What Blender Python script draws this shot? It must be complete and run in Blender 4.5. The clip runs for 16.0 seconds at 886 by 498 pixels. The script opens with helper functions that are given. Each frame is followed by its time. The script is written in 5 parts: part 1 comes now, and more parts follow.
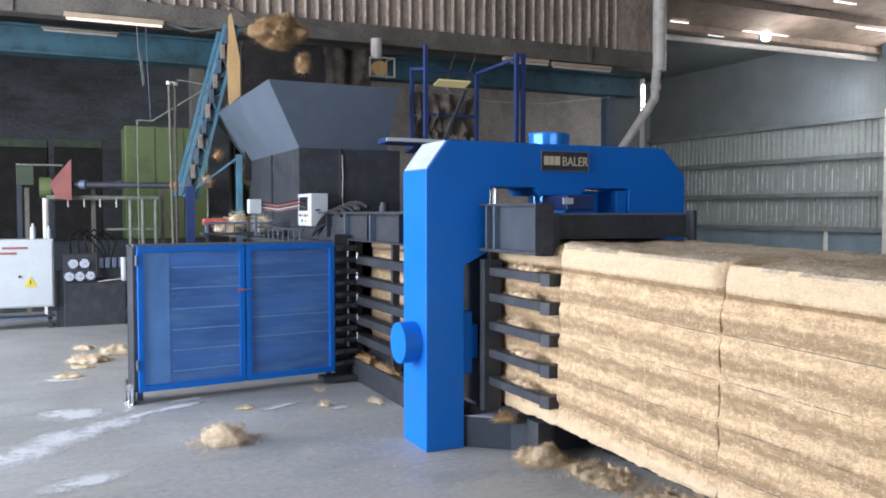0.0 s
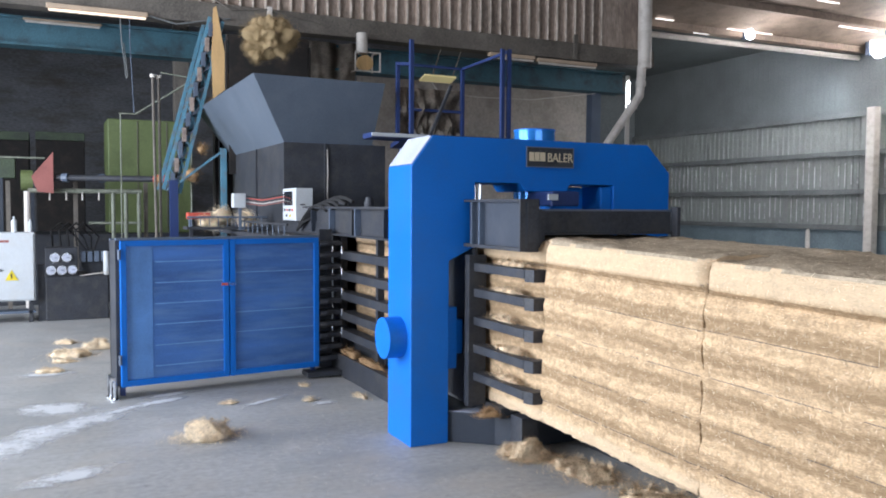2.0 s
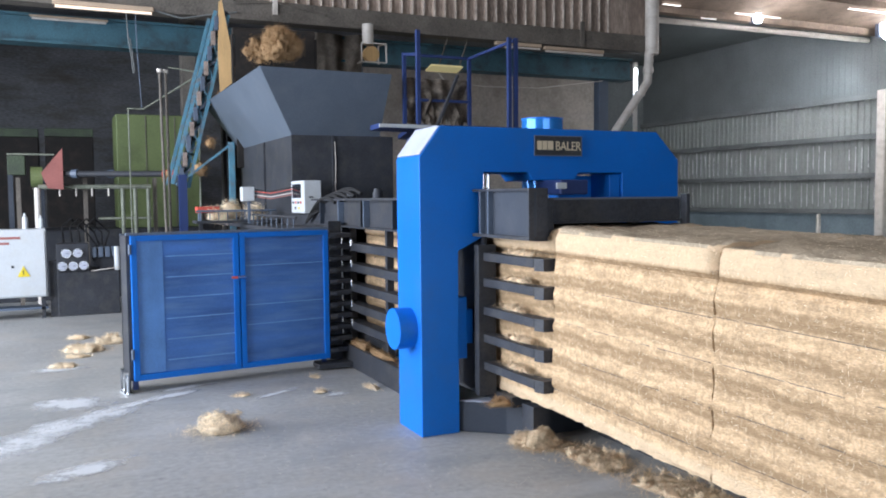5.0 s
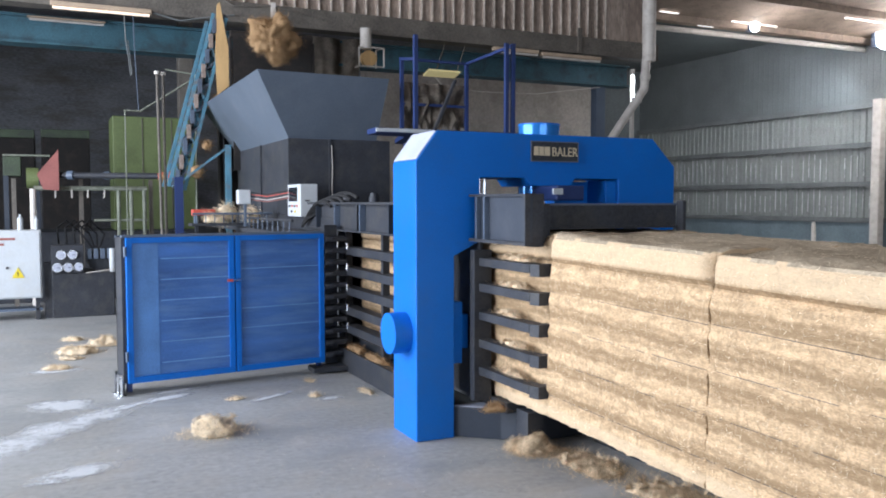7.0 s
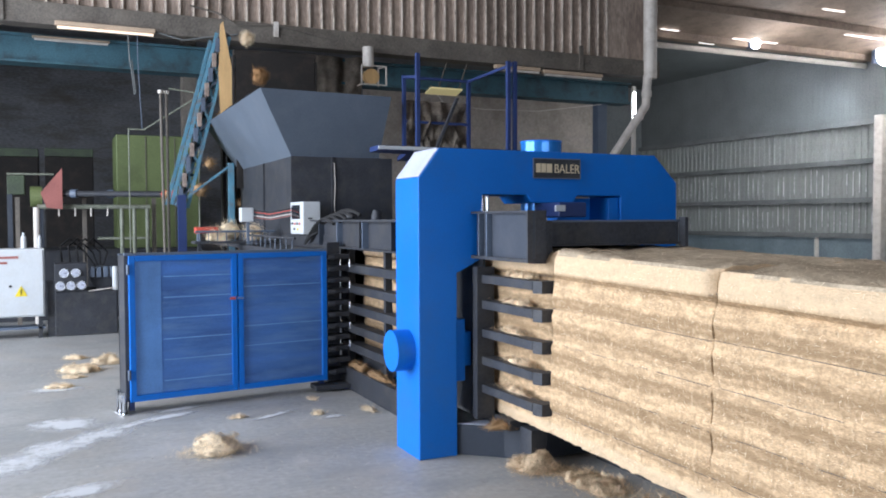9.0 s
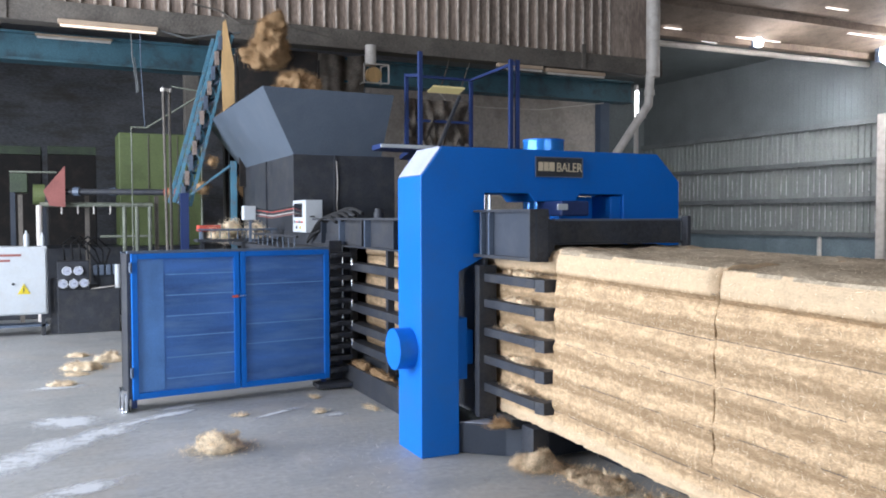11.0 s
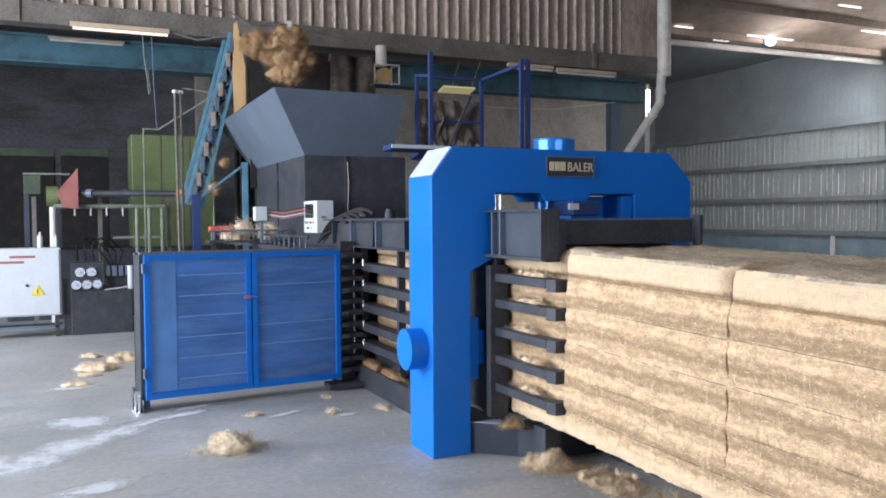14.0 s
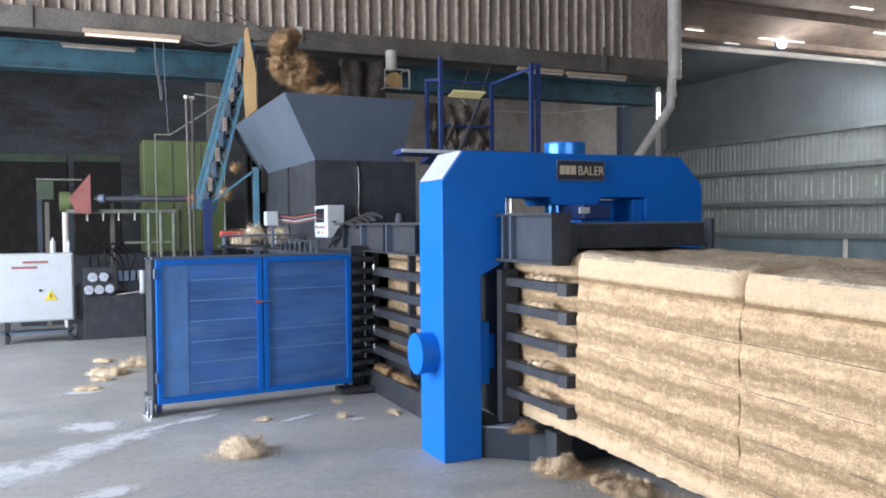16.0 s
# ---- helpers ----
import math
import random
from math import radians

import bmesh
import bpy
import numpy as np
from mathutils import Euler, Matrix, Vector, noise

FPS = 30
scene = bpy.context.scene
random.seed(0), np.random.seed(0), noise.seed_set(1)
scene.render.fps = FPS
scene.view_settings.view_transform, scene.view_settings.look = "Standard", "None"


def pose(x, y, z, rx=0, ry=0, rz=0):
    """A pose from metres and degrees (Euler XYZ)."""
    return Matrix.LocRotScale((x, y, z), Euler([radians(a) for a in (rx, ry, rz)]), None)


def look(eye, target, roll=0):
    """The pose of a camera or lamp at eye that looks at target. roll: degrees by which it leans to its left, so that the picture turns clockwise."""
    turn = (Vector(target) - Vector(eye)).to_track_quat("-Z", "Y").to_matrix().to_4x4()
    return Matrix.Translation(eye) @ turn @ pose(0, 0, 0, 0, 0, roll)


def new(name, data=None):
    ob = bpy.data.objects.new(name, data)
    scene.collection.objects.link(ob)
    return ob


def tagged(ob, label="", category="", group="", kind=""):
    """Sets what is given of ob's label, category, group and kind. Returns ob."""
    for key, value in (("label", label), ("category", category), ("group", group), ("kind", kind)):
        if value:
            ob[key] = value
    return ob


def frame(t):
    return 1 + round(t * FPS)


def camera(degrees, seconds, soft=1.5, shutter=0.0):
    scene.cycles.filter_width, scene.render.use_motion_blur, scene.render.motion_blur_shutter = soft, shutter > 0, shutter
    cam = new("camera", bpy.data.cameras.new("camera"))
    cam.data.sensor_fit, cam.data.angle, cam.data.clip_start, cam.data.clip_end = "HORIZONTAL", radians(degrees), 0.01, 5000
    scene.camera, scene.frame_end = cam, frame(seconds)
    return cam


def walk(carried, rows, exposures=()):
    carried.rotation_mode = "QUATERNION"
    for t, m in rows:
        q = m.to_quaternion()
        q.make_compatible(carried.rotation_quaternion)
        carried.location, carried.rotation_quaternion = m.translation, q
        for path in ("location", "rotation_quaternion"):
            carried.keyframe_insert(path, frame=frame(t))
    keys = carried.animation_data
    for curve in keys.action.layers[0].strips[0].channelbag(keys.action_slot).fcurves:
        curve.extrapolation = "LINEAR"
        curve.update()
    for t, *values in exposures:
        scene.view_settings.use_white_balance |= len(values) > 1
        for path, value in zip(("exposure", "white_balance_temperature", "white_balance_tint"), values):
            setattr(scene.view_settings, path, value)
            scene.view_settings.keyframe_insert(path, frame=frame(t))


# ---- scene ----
cam = camera(56.47, 16.0, soft=1.9)
PATH = [
    (0.0, pose(0, 0, 1.55, 87.410, -0.000, -24.750)),
    (0.5, pose(0, 0, 1.55, 87.468, -0.209, -24.821)),
    (1.0, pose(0, 0, 1.55, 87.421, -0.323, -25.078)),
    (1.5, pose(0, 0, 1.55, 87.257, -0.268, -25.369)),
    (2.0, pose(0, 0, 1.55, 87.096, -0.325, -25.780)),
    (2.5, pose(0, 0, 1.55, 86.790, -0.088, -25.779)),
    (3.0, pose(0, 0, 1.55, 86.360, 0.334, -25.466)),
    (3.5, pose(0, 0, 1.55, 86.155, 0.555, -25.330)),
    (4.0, pose(0, 0, 1.55, 86.259, 0.623, -25.249)),
    (6.5, pose(0, 0, 1.55, 86.586, 0.227, -25.307)),
    (7.0, pose(0, 0, 1.55, 86.751, 0.043, -25.451)),
    (7.5, pose(0, 0, 1.55, 87.096, -0.152, -25.586)),
    (8.0, pose(0, 0, 1.55, 87.400, -0.142, -25.521)),
    (8.5, pose(0, 0, 1.55, 87.720, 0.112, -25.383)),
    (9.0, pose(0, 0, 1.55, 87.941, 0.228, -25.280)),
    (11.5, pose(0, 0, 1.55, 87.814, 0.164, -25.081)),
    (12.0, pose(0, 0, 1.55, 87.889, 0.461, -25.157)),
    (12.5, pose(0, 0, 1.55, 88.037, 0.437, -25.248)),
    (13.0, pose(0, 0, 1.55, 87.916, 0.205, -25.117)),
    (13.5, pose(0, 0, 1.55, 87.796, 0.207, -24.682)),
    (14.0, pose(0, 0, 1.55, 87.848, 0.354, -24.365)),
    (14.5, pose(0, 0, 1.55, 87.889, 0.295, -24.314)),
    (15.0, pose(0, 0, 1.55, 87.903, 0.239, -24.205)),
    (15.5, pose(0, 0, 1.55, 88.015, 0.376, -23.825)),
    (16.0, pose(0, 0, 1.55, 88.146, 0.527, -23.639)),
]
walk(cam, PATH, exposures=[(0.0, -0.05, 6300, 15), (16.0, -0.05, 6300, 15)])

# ---- light ----
world = bpy.data.worlds.new("sky")
scene.world = world
world.use_nodes = True
wt = world.node_tree
sky = wt.nodes.new("ShaderNodeTexSky")
sky.sky_type, sky.sun_disc = "NISHITA", False
sky.sun_elevation, sky.sun_rotation = radians(40), radians(250)
wt.links.new(sky.outputs[0], wt.nodes["Background"].inputs[0])
wt.nodes["Background"].inputs[1].default_value = 0.12


def area_lamp(name, eye, target, sx, sy, watts, colour):
    d = bpy.data.lights.new(name, "AREA")
    d.shape, d.size, d.size_y, d.energy, d.color = "RECTANGLE", sx, sy, watts, colour
    ob = new(name, d)
    ob.matrix_world = look(eye, target)
    return ob


# daylight in the great side opening and in the opening behind the camera
area_lamp("daylight_side", (-6.9, 6.6, 3.3), (0.0, 6.2, 2.3), 10.6, 6.0, 2600, (0.82, 0.91, 1.0))
area_lamp("daylight_gate", (1.0, -8.9, 3.0), (2.5, 6.0, 1.0), 9.0, 5.0, 450, (0.82, 0.91, 1.0))


def spot_lamp(name, eye, target, watts, cone, colour):
    d = bpy.data.lights.new(name, "SPOT")
    d.energy, d.shadow_soft_size, d.color, d.spot_size, d.spot_blend = watts, 0.2, colour, radians(cone), 0.8
    new(name, d).matrix_world = look(eye, target)


# the lit floodlights under the eave of the right-hand bay
spot_lamp("flood_light", (19.2, 15.9, 5.3), (19.8, 18.0, 1.0), 110, 150, (0.86, 0.95, 1.0))
spot_lamp("flood_light", (15.33, 15.9, 5.3), (20.0, 19.0, 2.2), 850, 140, (0.9, 0.97, 1.0))


def point_lamp(name, place, watts, colour):
    d = bpy.data.lights.new(name, "POINT")
    d.energy, d.shadow_soft_size, d.color = watts, 0.25, colour
    new(name, d).location = place


point_lamp("flood_light", (18.86, 13.2, 5.35), 260, (1.0, 0.98, 0.95))
point_lamp("flood_light", (15.33, 14.0, 5.1), 80, (1.0, 0.98, 0.95))

# ---- materials ----
def mat(name, base, rough=0.6, metal=0.0, var=0.15, scale=3.0, fine=60.0, bump=0.15, stretch=(1, 1, 1), dirt=None, dirt_amount=0.0, island=False, spec=0.5):
    m = bpy.data.materials.new(name)
    m.use_nodes = True
    nt = m.node_tree
    b = nt.nodes["Principled BSDF"]
    tc = nt.nodes.new("ShaderNodeTexCoord")
    mp = nt.nodes.new("ShaderNodeMapping")
    mp.inputs["Scale"].default_value = stretch
    nt.links.new(tc.outputs["Object"], mp.inputs[0])
    n1, n2 = nt.nodes.new("ShaderNodeTexNoise"), nt.nodes.new("ShaderNodeTexNoise")
    n1.inputs["Scale"].default_value, n1.inputs["Detail"].default_value = scale, 6
    n2.inputs["Scale"].default_value, n2.inputs["Detail"].default_value = fine, 4
    for n in (n1, n2):
        nt.links.new(mp.outputs[0], n.inputs["Vector"])
    add = nt.nodes.new("ShaderNodeMath")
    add.operation = "ADD"
    nt.links.new(n1.outputs[0], add.inputs[0])
    nt.links.new(n2.outputs[0], add.inputs[1])
    ramp = nt.nodes.new("ShaderNodeMapRange")
    ramp.inputs["From Min"].default_value, ramp.inputs["From Max"].default_value = 0.7, 1.3
    ramp.inputs["To Min"].default_value, ramp.inputs["To Max"].default_value = 1 - var, 1 + var
    nt.links.new(add.outputs[0], ramp.inputs["Value"])
    mix = nt.nodes.new("ShaderNodeMix")
    mix.data_type, mix.blend_type = "RGBA", "MULTIPLY"
    mix.inputs["Factor"].default_value = 1
    mix.inputs["A"].default_value = (*base, 1)
    nt.links.new(ramp.outputs[0], mix.inputs["B"])
    out = mix.outputs["Result"]
    if dirt:
        n3 = nt.nodes.new("ShaderNodeTexNoise")
        n3.inputs["Scale"].default_value, n3.inputs["Detail"].default_value = scale * 1.7, 8
        n3.inputs["Roughness"].default_value = 0.65
        nt.links.new(mp.outputs[0], n3.inputs["Vector"])
        r3 = nt.nodes.new("ShaderNodeMapRange")
        r3.inputs["From Min"].default_value, r3.inputs["From Max"].default_value = 0.48, 0.68
        r3.inputs["To Max"].default_value = dirt_amount
        nt.links.new(n3.outputs[0], r3.inputs["Value"])
        md = nt.nodes.new("ShaderNodeMix")
        md.data_type = "RGBA"
        nt.links.new(r3.outputs[0], md.inputs["Factor"])
        nt.links.new(out, md.inputs["A"])
        md.inputs["B"].default_value = (*dirt, 1)
        out = md.outputs["Result"]
    if island:
        g = nt.nodes.new("ShaderNodeNewGeometry")
        ri = nt.nodes.new("ShaderNodeMapRange")
        ri.inputs["To Min"].default_value, ri.inputs["To Max"].default_value = 0.6, 1.35
        nt.links.new(g.outputs["Random Per Island"], ri.inputs["Value"])
        mi = nt.nodes.new("ShaderNodeMix")
        mi.data_type, mi.blend_type = "RGBA", "MULTIPLY"
        mi.inputs["Factor"].default_value = 1
        nt.links.new(out, mi.inputs["A"])
        nt.links.new(ri.outputs[0], mi.inputs["B"])
        out = mi.outputs["Result"]
    nt.links.new(out, b.inputs["Base Color"])
    rr = nt.nodes.new("ShaderNodeMapRange")
    rr.inputs["To Min"].default_value, rr.inputs["To Max"].default_value = max(0.02, rough - 0.1), min(1, rough + 0.1)
    nt.links.new(n1.outputs[0], rr.inputs["Value"])
    nt.links.new(rr.outputs[0], b.inputs["Roughness"])
    b.inputs["Metallic"].default_value = metal
    b.inputs["Specular IOR Level"].default_value = spec
    if bump:
        bp = nt.nodes.new("ShaderNodeBump")
        bp.inputs["Strength"].default_value, bp.inputs["Distance"].default_value = bump, 0.01
        nt.links.new(add.outputs[0], bp.inputs["Height"])
        nt.links.new(bp.outputs[0], b.inputs["Normal"])
    return m


def glow(name, colour, strength):
    m = bpy.data.materials.new(name)
    m.use_nodes = True
    b = m.node_tree.nodes["Principled BSDF"]
    b.inputs["Base Color"].default_value = (*colour, 1)
    b.inputs["Emission Color"].default_value = (*colour, 1)
    b.inputs["Emission Strength"].default_value = strength
    return m


BLUE = mat("blue_paint", (0.005, 0.142, 0.54), 0.42, 0, 0.07, 2.5, 90, 0.05, dirt=(0.022, 0.13, 0.41), dirt_amount=0.45, spec=0.22)
GLOSSBLUE = mat("glossy_blue_enamel", (0.03, 0.22, 0.62), 0.16, 0.3, 0.05, 3, 60, 0.02)
NAVY = mat("navy_paint", (0.015, 0.034, 0.125), 0.5, 0, 0.2, 3, 60, 0.06)
BLACK = mat("black_paint", (0.040, 0.043, 0.051), 0.5, 0, 0.3, 4, 70, 0.08, dirt=(0.08, 0.076, 0.07), dirt_amount=0.5, spec=0.25)
SLATE = mat("slate_paint", (0.024, 0.032, 0.047), 0.5, 0, 0.12, 2, 60, 0.05, dirt=(0.08, 0.085, 0.1), dirt_amount=0.3)
HOPPER = mat("dusty_slate_paint", (0.105, 0.13, 0.165), 0.5, 0, 0.12, 2, 60, 0.05, dirt=(0.16, 0.18, 0.21), dirt_amount=0.3)
# pale grey for dust on the foot, gauge faces and the arch shoulder's painted sheen
DUST_SHEEN = mat("dust_and_sheen", (0.42, 0.45, 0.54), 0.7, 0, 0.15, 5, 80, 0.05)
GREY_STEEL = mat("grey_steel", (0.10, 0.13, 0.18), 0.5, 0, 0.15, 3, 60, 0.05)
WHITE = mat("white_enamel", (0.53, 0.56, 0.58), 0.4, 0, 0.05, 4, 40, 0.02, dirt=(0.5, 0.47, 0.42), dirt_amount=0.25)
CHROME = mat("bright_steel", (0.7, 0.72, 0.75), 0.18, 1, 0.05, 4, 80, 0.02)
FIBRE = mat("coir_fibre", (0.40, 0.255, 0.135), 0.95, 0, 0.3, 9, 160, 0.6, island=True, spec=0.1)
FIBRE_PALE = mat("pale_fibre", (0.80, 0.66, 0.47), 0.95, 0, 0.25, 9, 160, 0.6, island=True, spec=0.1)
TEAL = mat("teal_paint", (0.055, 0.14, 0.18), 0.6, 0, 0.3, 2, 40, 0.1, dirt=(0.04, 0.05, 0.055), dirt_amount=0.75)
SKYBLUE = mat("sky_blue_paint", (0.085, 0.23, 0.32), 0.55, 0, 0.25, 5, 60, 0.1, dirt=(0.16, 0.15, 0.15), dirt_amount=0.9)
DULLGREEN = mat("faded_green_paint", (0.05, 0.07, 0.04), 0.7, 0, 0.4, 2, 40, 0.06, dirt=(0.03, 0.035, 0.03), dirt_amount=0.8)
PALEPIPE = mat("dusty_pipe", (0.20, 0.215, 0.17), 0.7, 0, 0.3, 6, 50, 0.1, dirt=(0.09, 0.1, 0.07), dirt_amount=0.7)
GREEN = mat("green_paint", (0.115, 0.15, 0.055), 0.6, 0, 0.2, 2, 40, 0.06, dirt=(0.06, 0.08, 0.03), dirt_amount=0.5)
RUST = mat("rusty_brown_sheet", (0.31, 0.245, 0.20), 0.65, 0, 0.5, 1.2, 30, 0.1, stretch=(1, 1, 0.3), dirt=(0.13, 0.095, 0.08), dirt_amount=0.8)
# highlight on the hanging wall's ribs, put into a pale colour
RIBGLINT = mat("rib_edge_highlight", (0.64, 0.56, 0.48), 0.5, 0, 0.4, 5, 30, 0.1, stretch=(1, 1, 0.5), dirt=(0.25, 0.19, 0.15), dirt_amount=0.9)
RIBGREY = mat("pale_rib_edge", (0.50, 0.51, 0.50), 0.5, 0, 0.5, 3, 20, 0.1, stretch=(1, 1, 0.6), dirt=(0.2, 0.21, 0.21), dirt_amount=1.0)
GIRT = mat("dull_grey_rail", (0.155, 0.165, 0.165), 0.7, 0, 0.25, 2, 30, 0.1)
PEG = mat("stained_wood_peg", (0.30, 0.235, 0.20), 0.85, 0, 0.4, 6, 50, 0.2)
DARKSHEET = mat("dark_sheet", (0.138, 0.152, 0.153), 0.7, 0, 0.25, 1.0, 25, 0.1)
CHAFF = mat("dusty_chaff", (0.40, 0.36, 0.30), 0.9, 0, 0.3, 9, 60, 0.0, spec=0.1)
PLINTH = mat("bluish_plinth", (0.17, 0.22, 0.25), 0.6, 0, 0.25, 1.5, 25, 0.1)
# grey-brown raised in tone to stand for light on the far wall
LIFTED_BROWNWALL = mat("lifted_grey_brown_wall", (0.46, 0.41, 0.36), 0.8, 0, 0.2, 0.7, 12, 0.1, dirt=(0.24, 0.20, 0.165), dirt_amount=0.6)
CREAM = mat("aged_cream", (0.46, 0.35, 0.25), 0.6, 0, 0.12, 4, 40, 0.02)
DARKBEAM = mat("grimy_beam", (0.13, 0.115, 0.098), 0.8, 0, 0.4, 3, 40, 0.2, dirt=(0.13, 0.11, 0.09), dirt_amount=0.5)
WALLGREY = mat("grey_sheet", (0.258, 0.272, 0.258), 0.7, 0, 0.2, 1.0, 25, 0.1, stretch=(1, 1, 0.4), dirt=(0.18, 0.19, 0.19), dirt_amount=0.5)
DARKWALL = mat("dark_wall", (0.23, 0.235, 0.25), 0.85, 0, 0.4, 1.0, 20, 0.2, stretch=(0.5, 1, 1.6), dirt=(0.13, 0.11, 0.09), dirt_amount=0.8)
ROOFM = mat("roof_sheet", (0.30, 0.23, 0.18), 0.75, 0, 0.25, 1.5, 25, 0.15, dirt=(0.14, 0.11, 0.09), dirt_amount=0.6)
PLY = mat("plywood_board", (0.62, 0.40, 0.18), 0.7, 0, 0.15, 4, 60, 0.1, stretch=(4, 4, 0.5))
RED = mat("red_paint", (0.55, 0.08, 0.05), 0.5, 0, 0.15, 4, 60, 0.05)
SALMON = mat("red_oxide_sheet", (0.30, 0.105, 0.09), 0.65, 0, 0.25, 4, 60, 0.05)
PVC = mat("white_plastic_pipe", (0.62, 0.58, 0.53), 0.5, 0, 0.12, 4, 60, 0.03, dirt=(0.3, 0.25, 0.2), dirt_amount=0.4)
RUBBER = mat("black_rubber", (0.011, 0.011, 0.012), 0.85, 0, 0.2, 6, 60, 0.05)
YELLOW = mat("yellow_sticker", (0.75, 0.58, 0.03), 0.5, 0, 0.05, 6, 60, 0.0)
GLASS = mat("dark_screen", (0.01, 0.012, 0.015), 0.12, 0, 0.1, 4, 60, 0.0)
GOLD = mat("pale_gold_letter", (0.62, 0.52, 0.36), 0.4, 0, 0.05, 6, 60, 0.0)
FIBRE_LOOSE = mat("loose_fibre", (0.70, 0.54, 0.36), 0.95, 0, 0.3, 9, 160, 0.6, island=True, spec=0.1)
FIBRE_OLIVE = mat("greyish_fibre", (0.38, 0.28, 0.155), 0.95, 0, 0.3, 9, 160, 0.6, island=True, spec=0.1)
BALETOP = mat("grey_brown_bale_top", (0.47, 0.38, 0.272), 0.95, 0, 0.3, 7, 90, 0.7, stretch=(1, 0.7, 1), dirt=(0.29, 0.235, 0.17), dirt_amount=0.85, spec=0.1)
BELT = mat("dusty_dark_belt", (0.013, 0.011, 0.010), 0.9, 0, 0.4, 3, 40, 0.2, dirt=(0.035, 0.026, 0.02), dirt_amount=0.7)
FIBRE_DARK = mat("brown_fibre", (0.30, 0.17, 0.08), 0.95, 0, 0.3, 9, 160, 0.6, island=True, spec=0.1)
YELLOWLIT = glow("pale_yellow_panel", (0.75, 0.66, 0.32), 0.35)
TUBE = glow("lit_tube", (1.0, 0.82, 0.64), 0.6)
SKYGAP = glow("daylight_gap", (1.0, 0.97, 0.92), 2.2)
FLOOD = glow("lit_flood", (0.85, 0.95, 1.0), 14.0)


def blotch(nt, vec, scale, detail, rough, lo, hi, top):
    """A noise mask from 0 to top."""
    n = nt.nodes.new("ShaderNodeTexNoise")
    n.inputs["Scale"].default_value, n.inputs["Detail"].default_value, n.inputs["Roughness"].default_value = scale, detail, rough
    nt.links.new(vec, n.inputs["Vector"])
    r = nt.nodes.new("ShaderNodeMapRange")
    r.inputs["From Min"].default_value, r.inputs["From Max"].default_value, r.inputs["To Max"].default_value = lo, hi, top
    nt.links.new(n.outputs[0], r.inputs["Value"])
    return r.outputs[0]


def tint(nt, src, mask, colour):
    """Lays a colour over what is there, by a mask."""
    mx = nt.nodes.new("ShaderNodeMix")
    mx.data_type = "RGBA"
    mx.inputs["B"].default_value = (*colour, 1)
    nt.links.new(mask, mx.inputs["Factor"])
    nt.links.new(src, mx.inputs["A"])
    return mx.outputs["Result"]


def turned(nt, deg, scale):
    tc = nt.nodes.new("ShaderNodeTexCoord")
    mp = nt.nodes.new("ShaderNodeMapping")
    mp.inputs["Rotation"].default_value = (0, 0, radians(deg))
    mp.inputs["Scale"].default_value = scale
    nt.links.new(tc.outputs["Object"], mp.inputs[0])
    return mp.outputs[0]


def floor_material():
    """Trodden concrete: broad worn and damp patches, pale scuffs along the traffic, small dark spots."""
    m = mat("worn_concrete", (0.34, 0.342, 0.335), 0.5, 0, 0.22, 0.9, 22, 0.15, dirt=(0.385, 0.36, 0.325), dirt_amount=0.8)
    nt = m.node_tree
    b = nt.nodes["Principled BSDF"]
    src = b.inputs["Base Color"].links[0].from_socket
    src = tint(nt, src, blotch(nt, turned(nt, 20, (0.8, 1.3, 1)), 0.8, 8, 0.6, 0.5, 0.64, 0.8), (0.235, 0.25, 0.255))
    src = tint(nt, src, blotch(nt, turned(nt, -35, (0.5, 1.6, 1)), 1.3, 9, 0.6, 0.56, 0.72, 0.7), (0.44, 0.45, 0.46))
    src = tint(nt, src, blotch(nt, turned(nt, 60, (1.2, 0.5, 1)), 3.1, 10, 0.72, 0.59, 0.68, 0.6), (0.46, 0.45, 0.43))
    src = tint(nt, src, blotch(nt, turned(nt, 0, (1, 1, 1)), 9, 8, 0.7, 0.60, 0.70, 0.6), (0.18, 0.175, 0.17))
    nt.links.new(src, b.inputs["Base Color"])
    return m


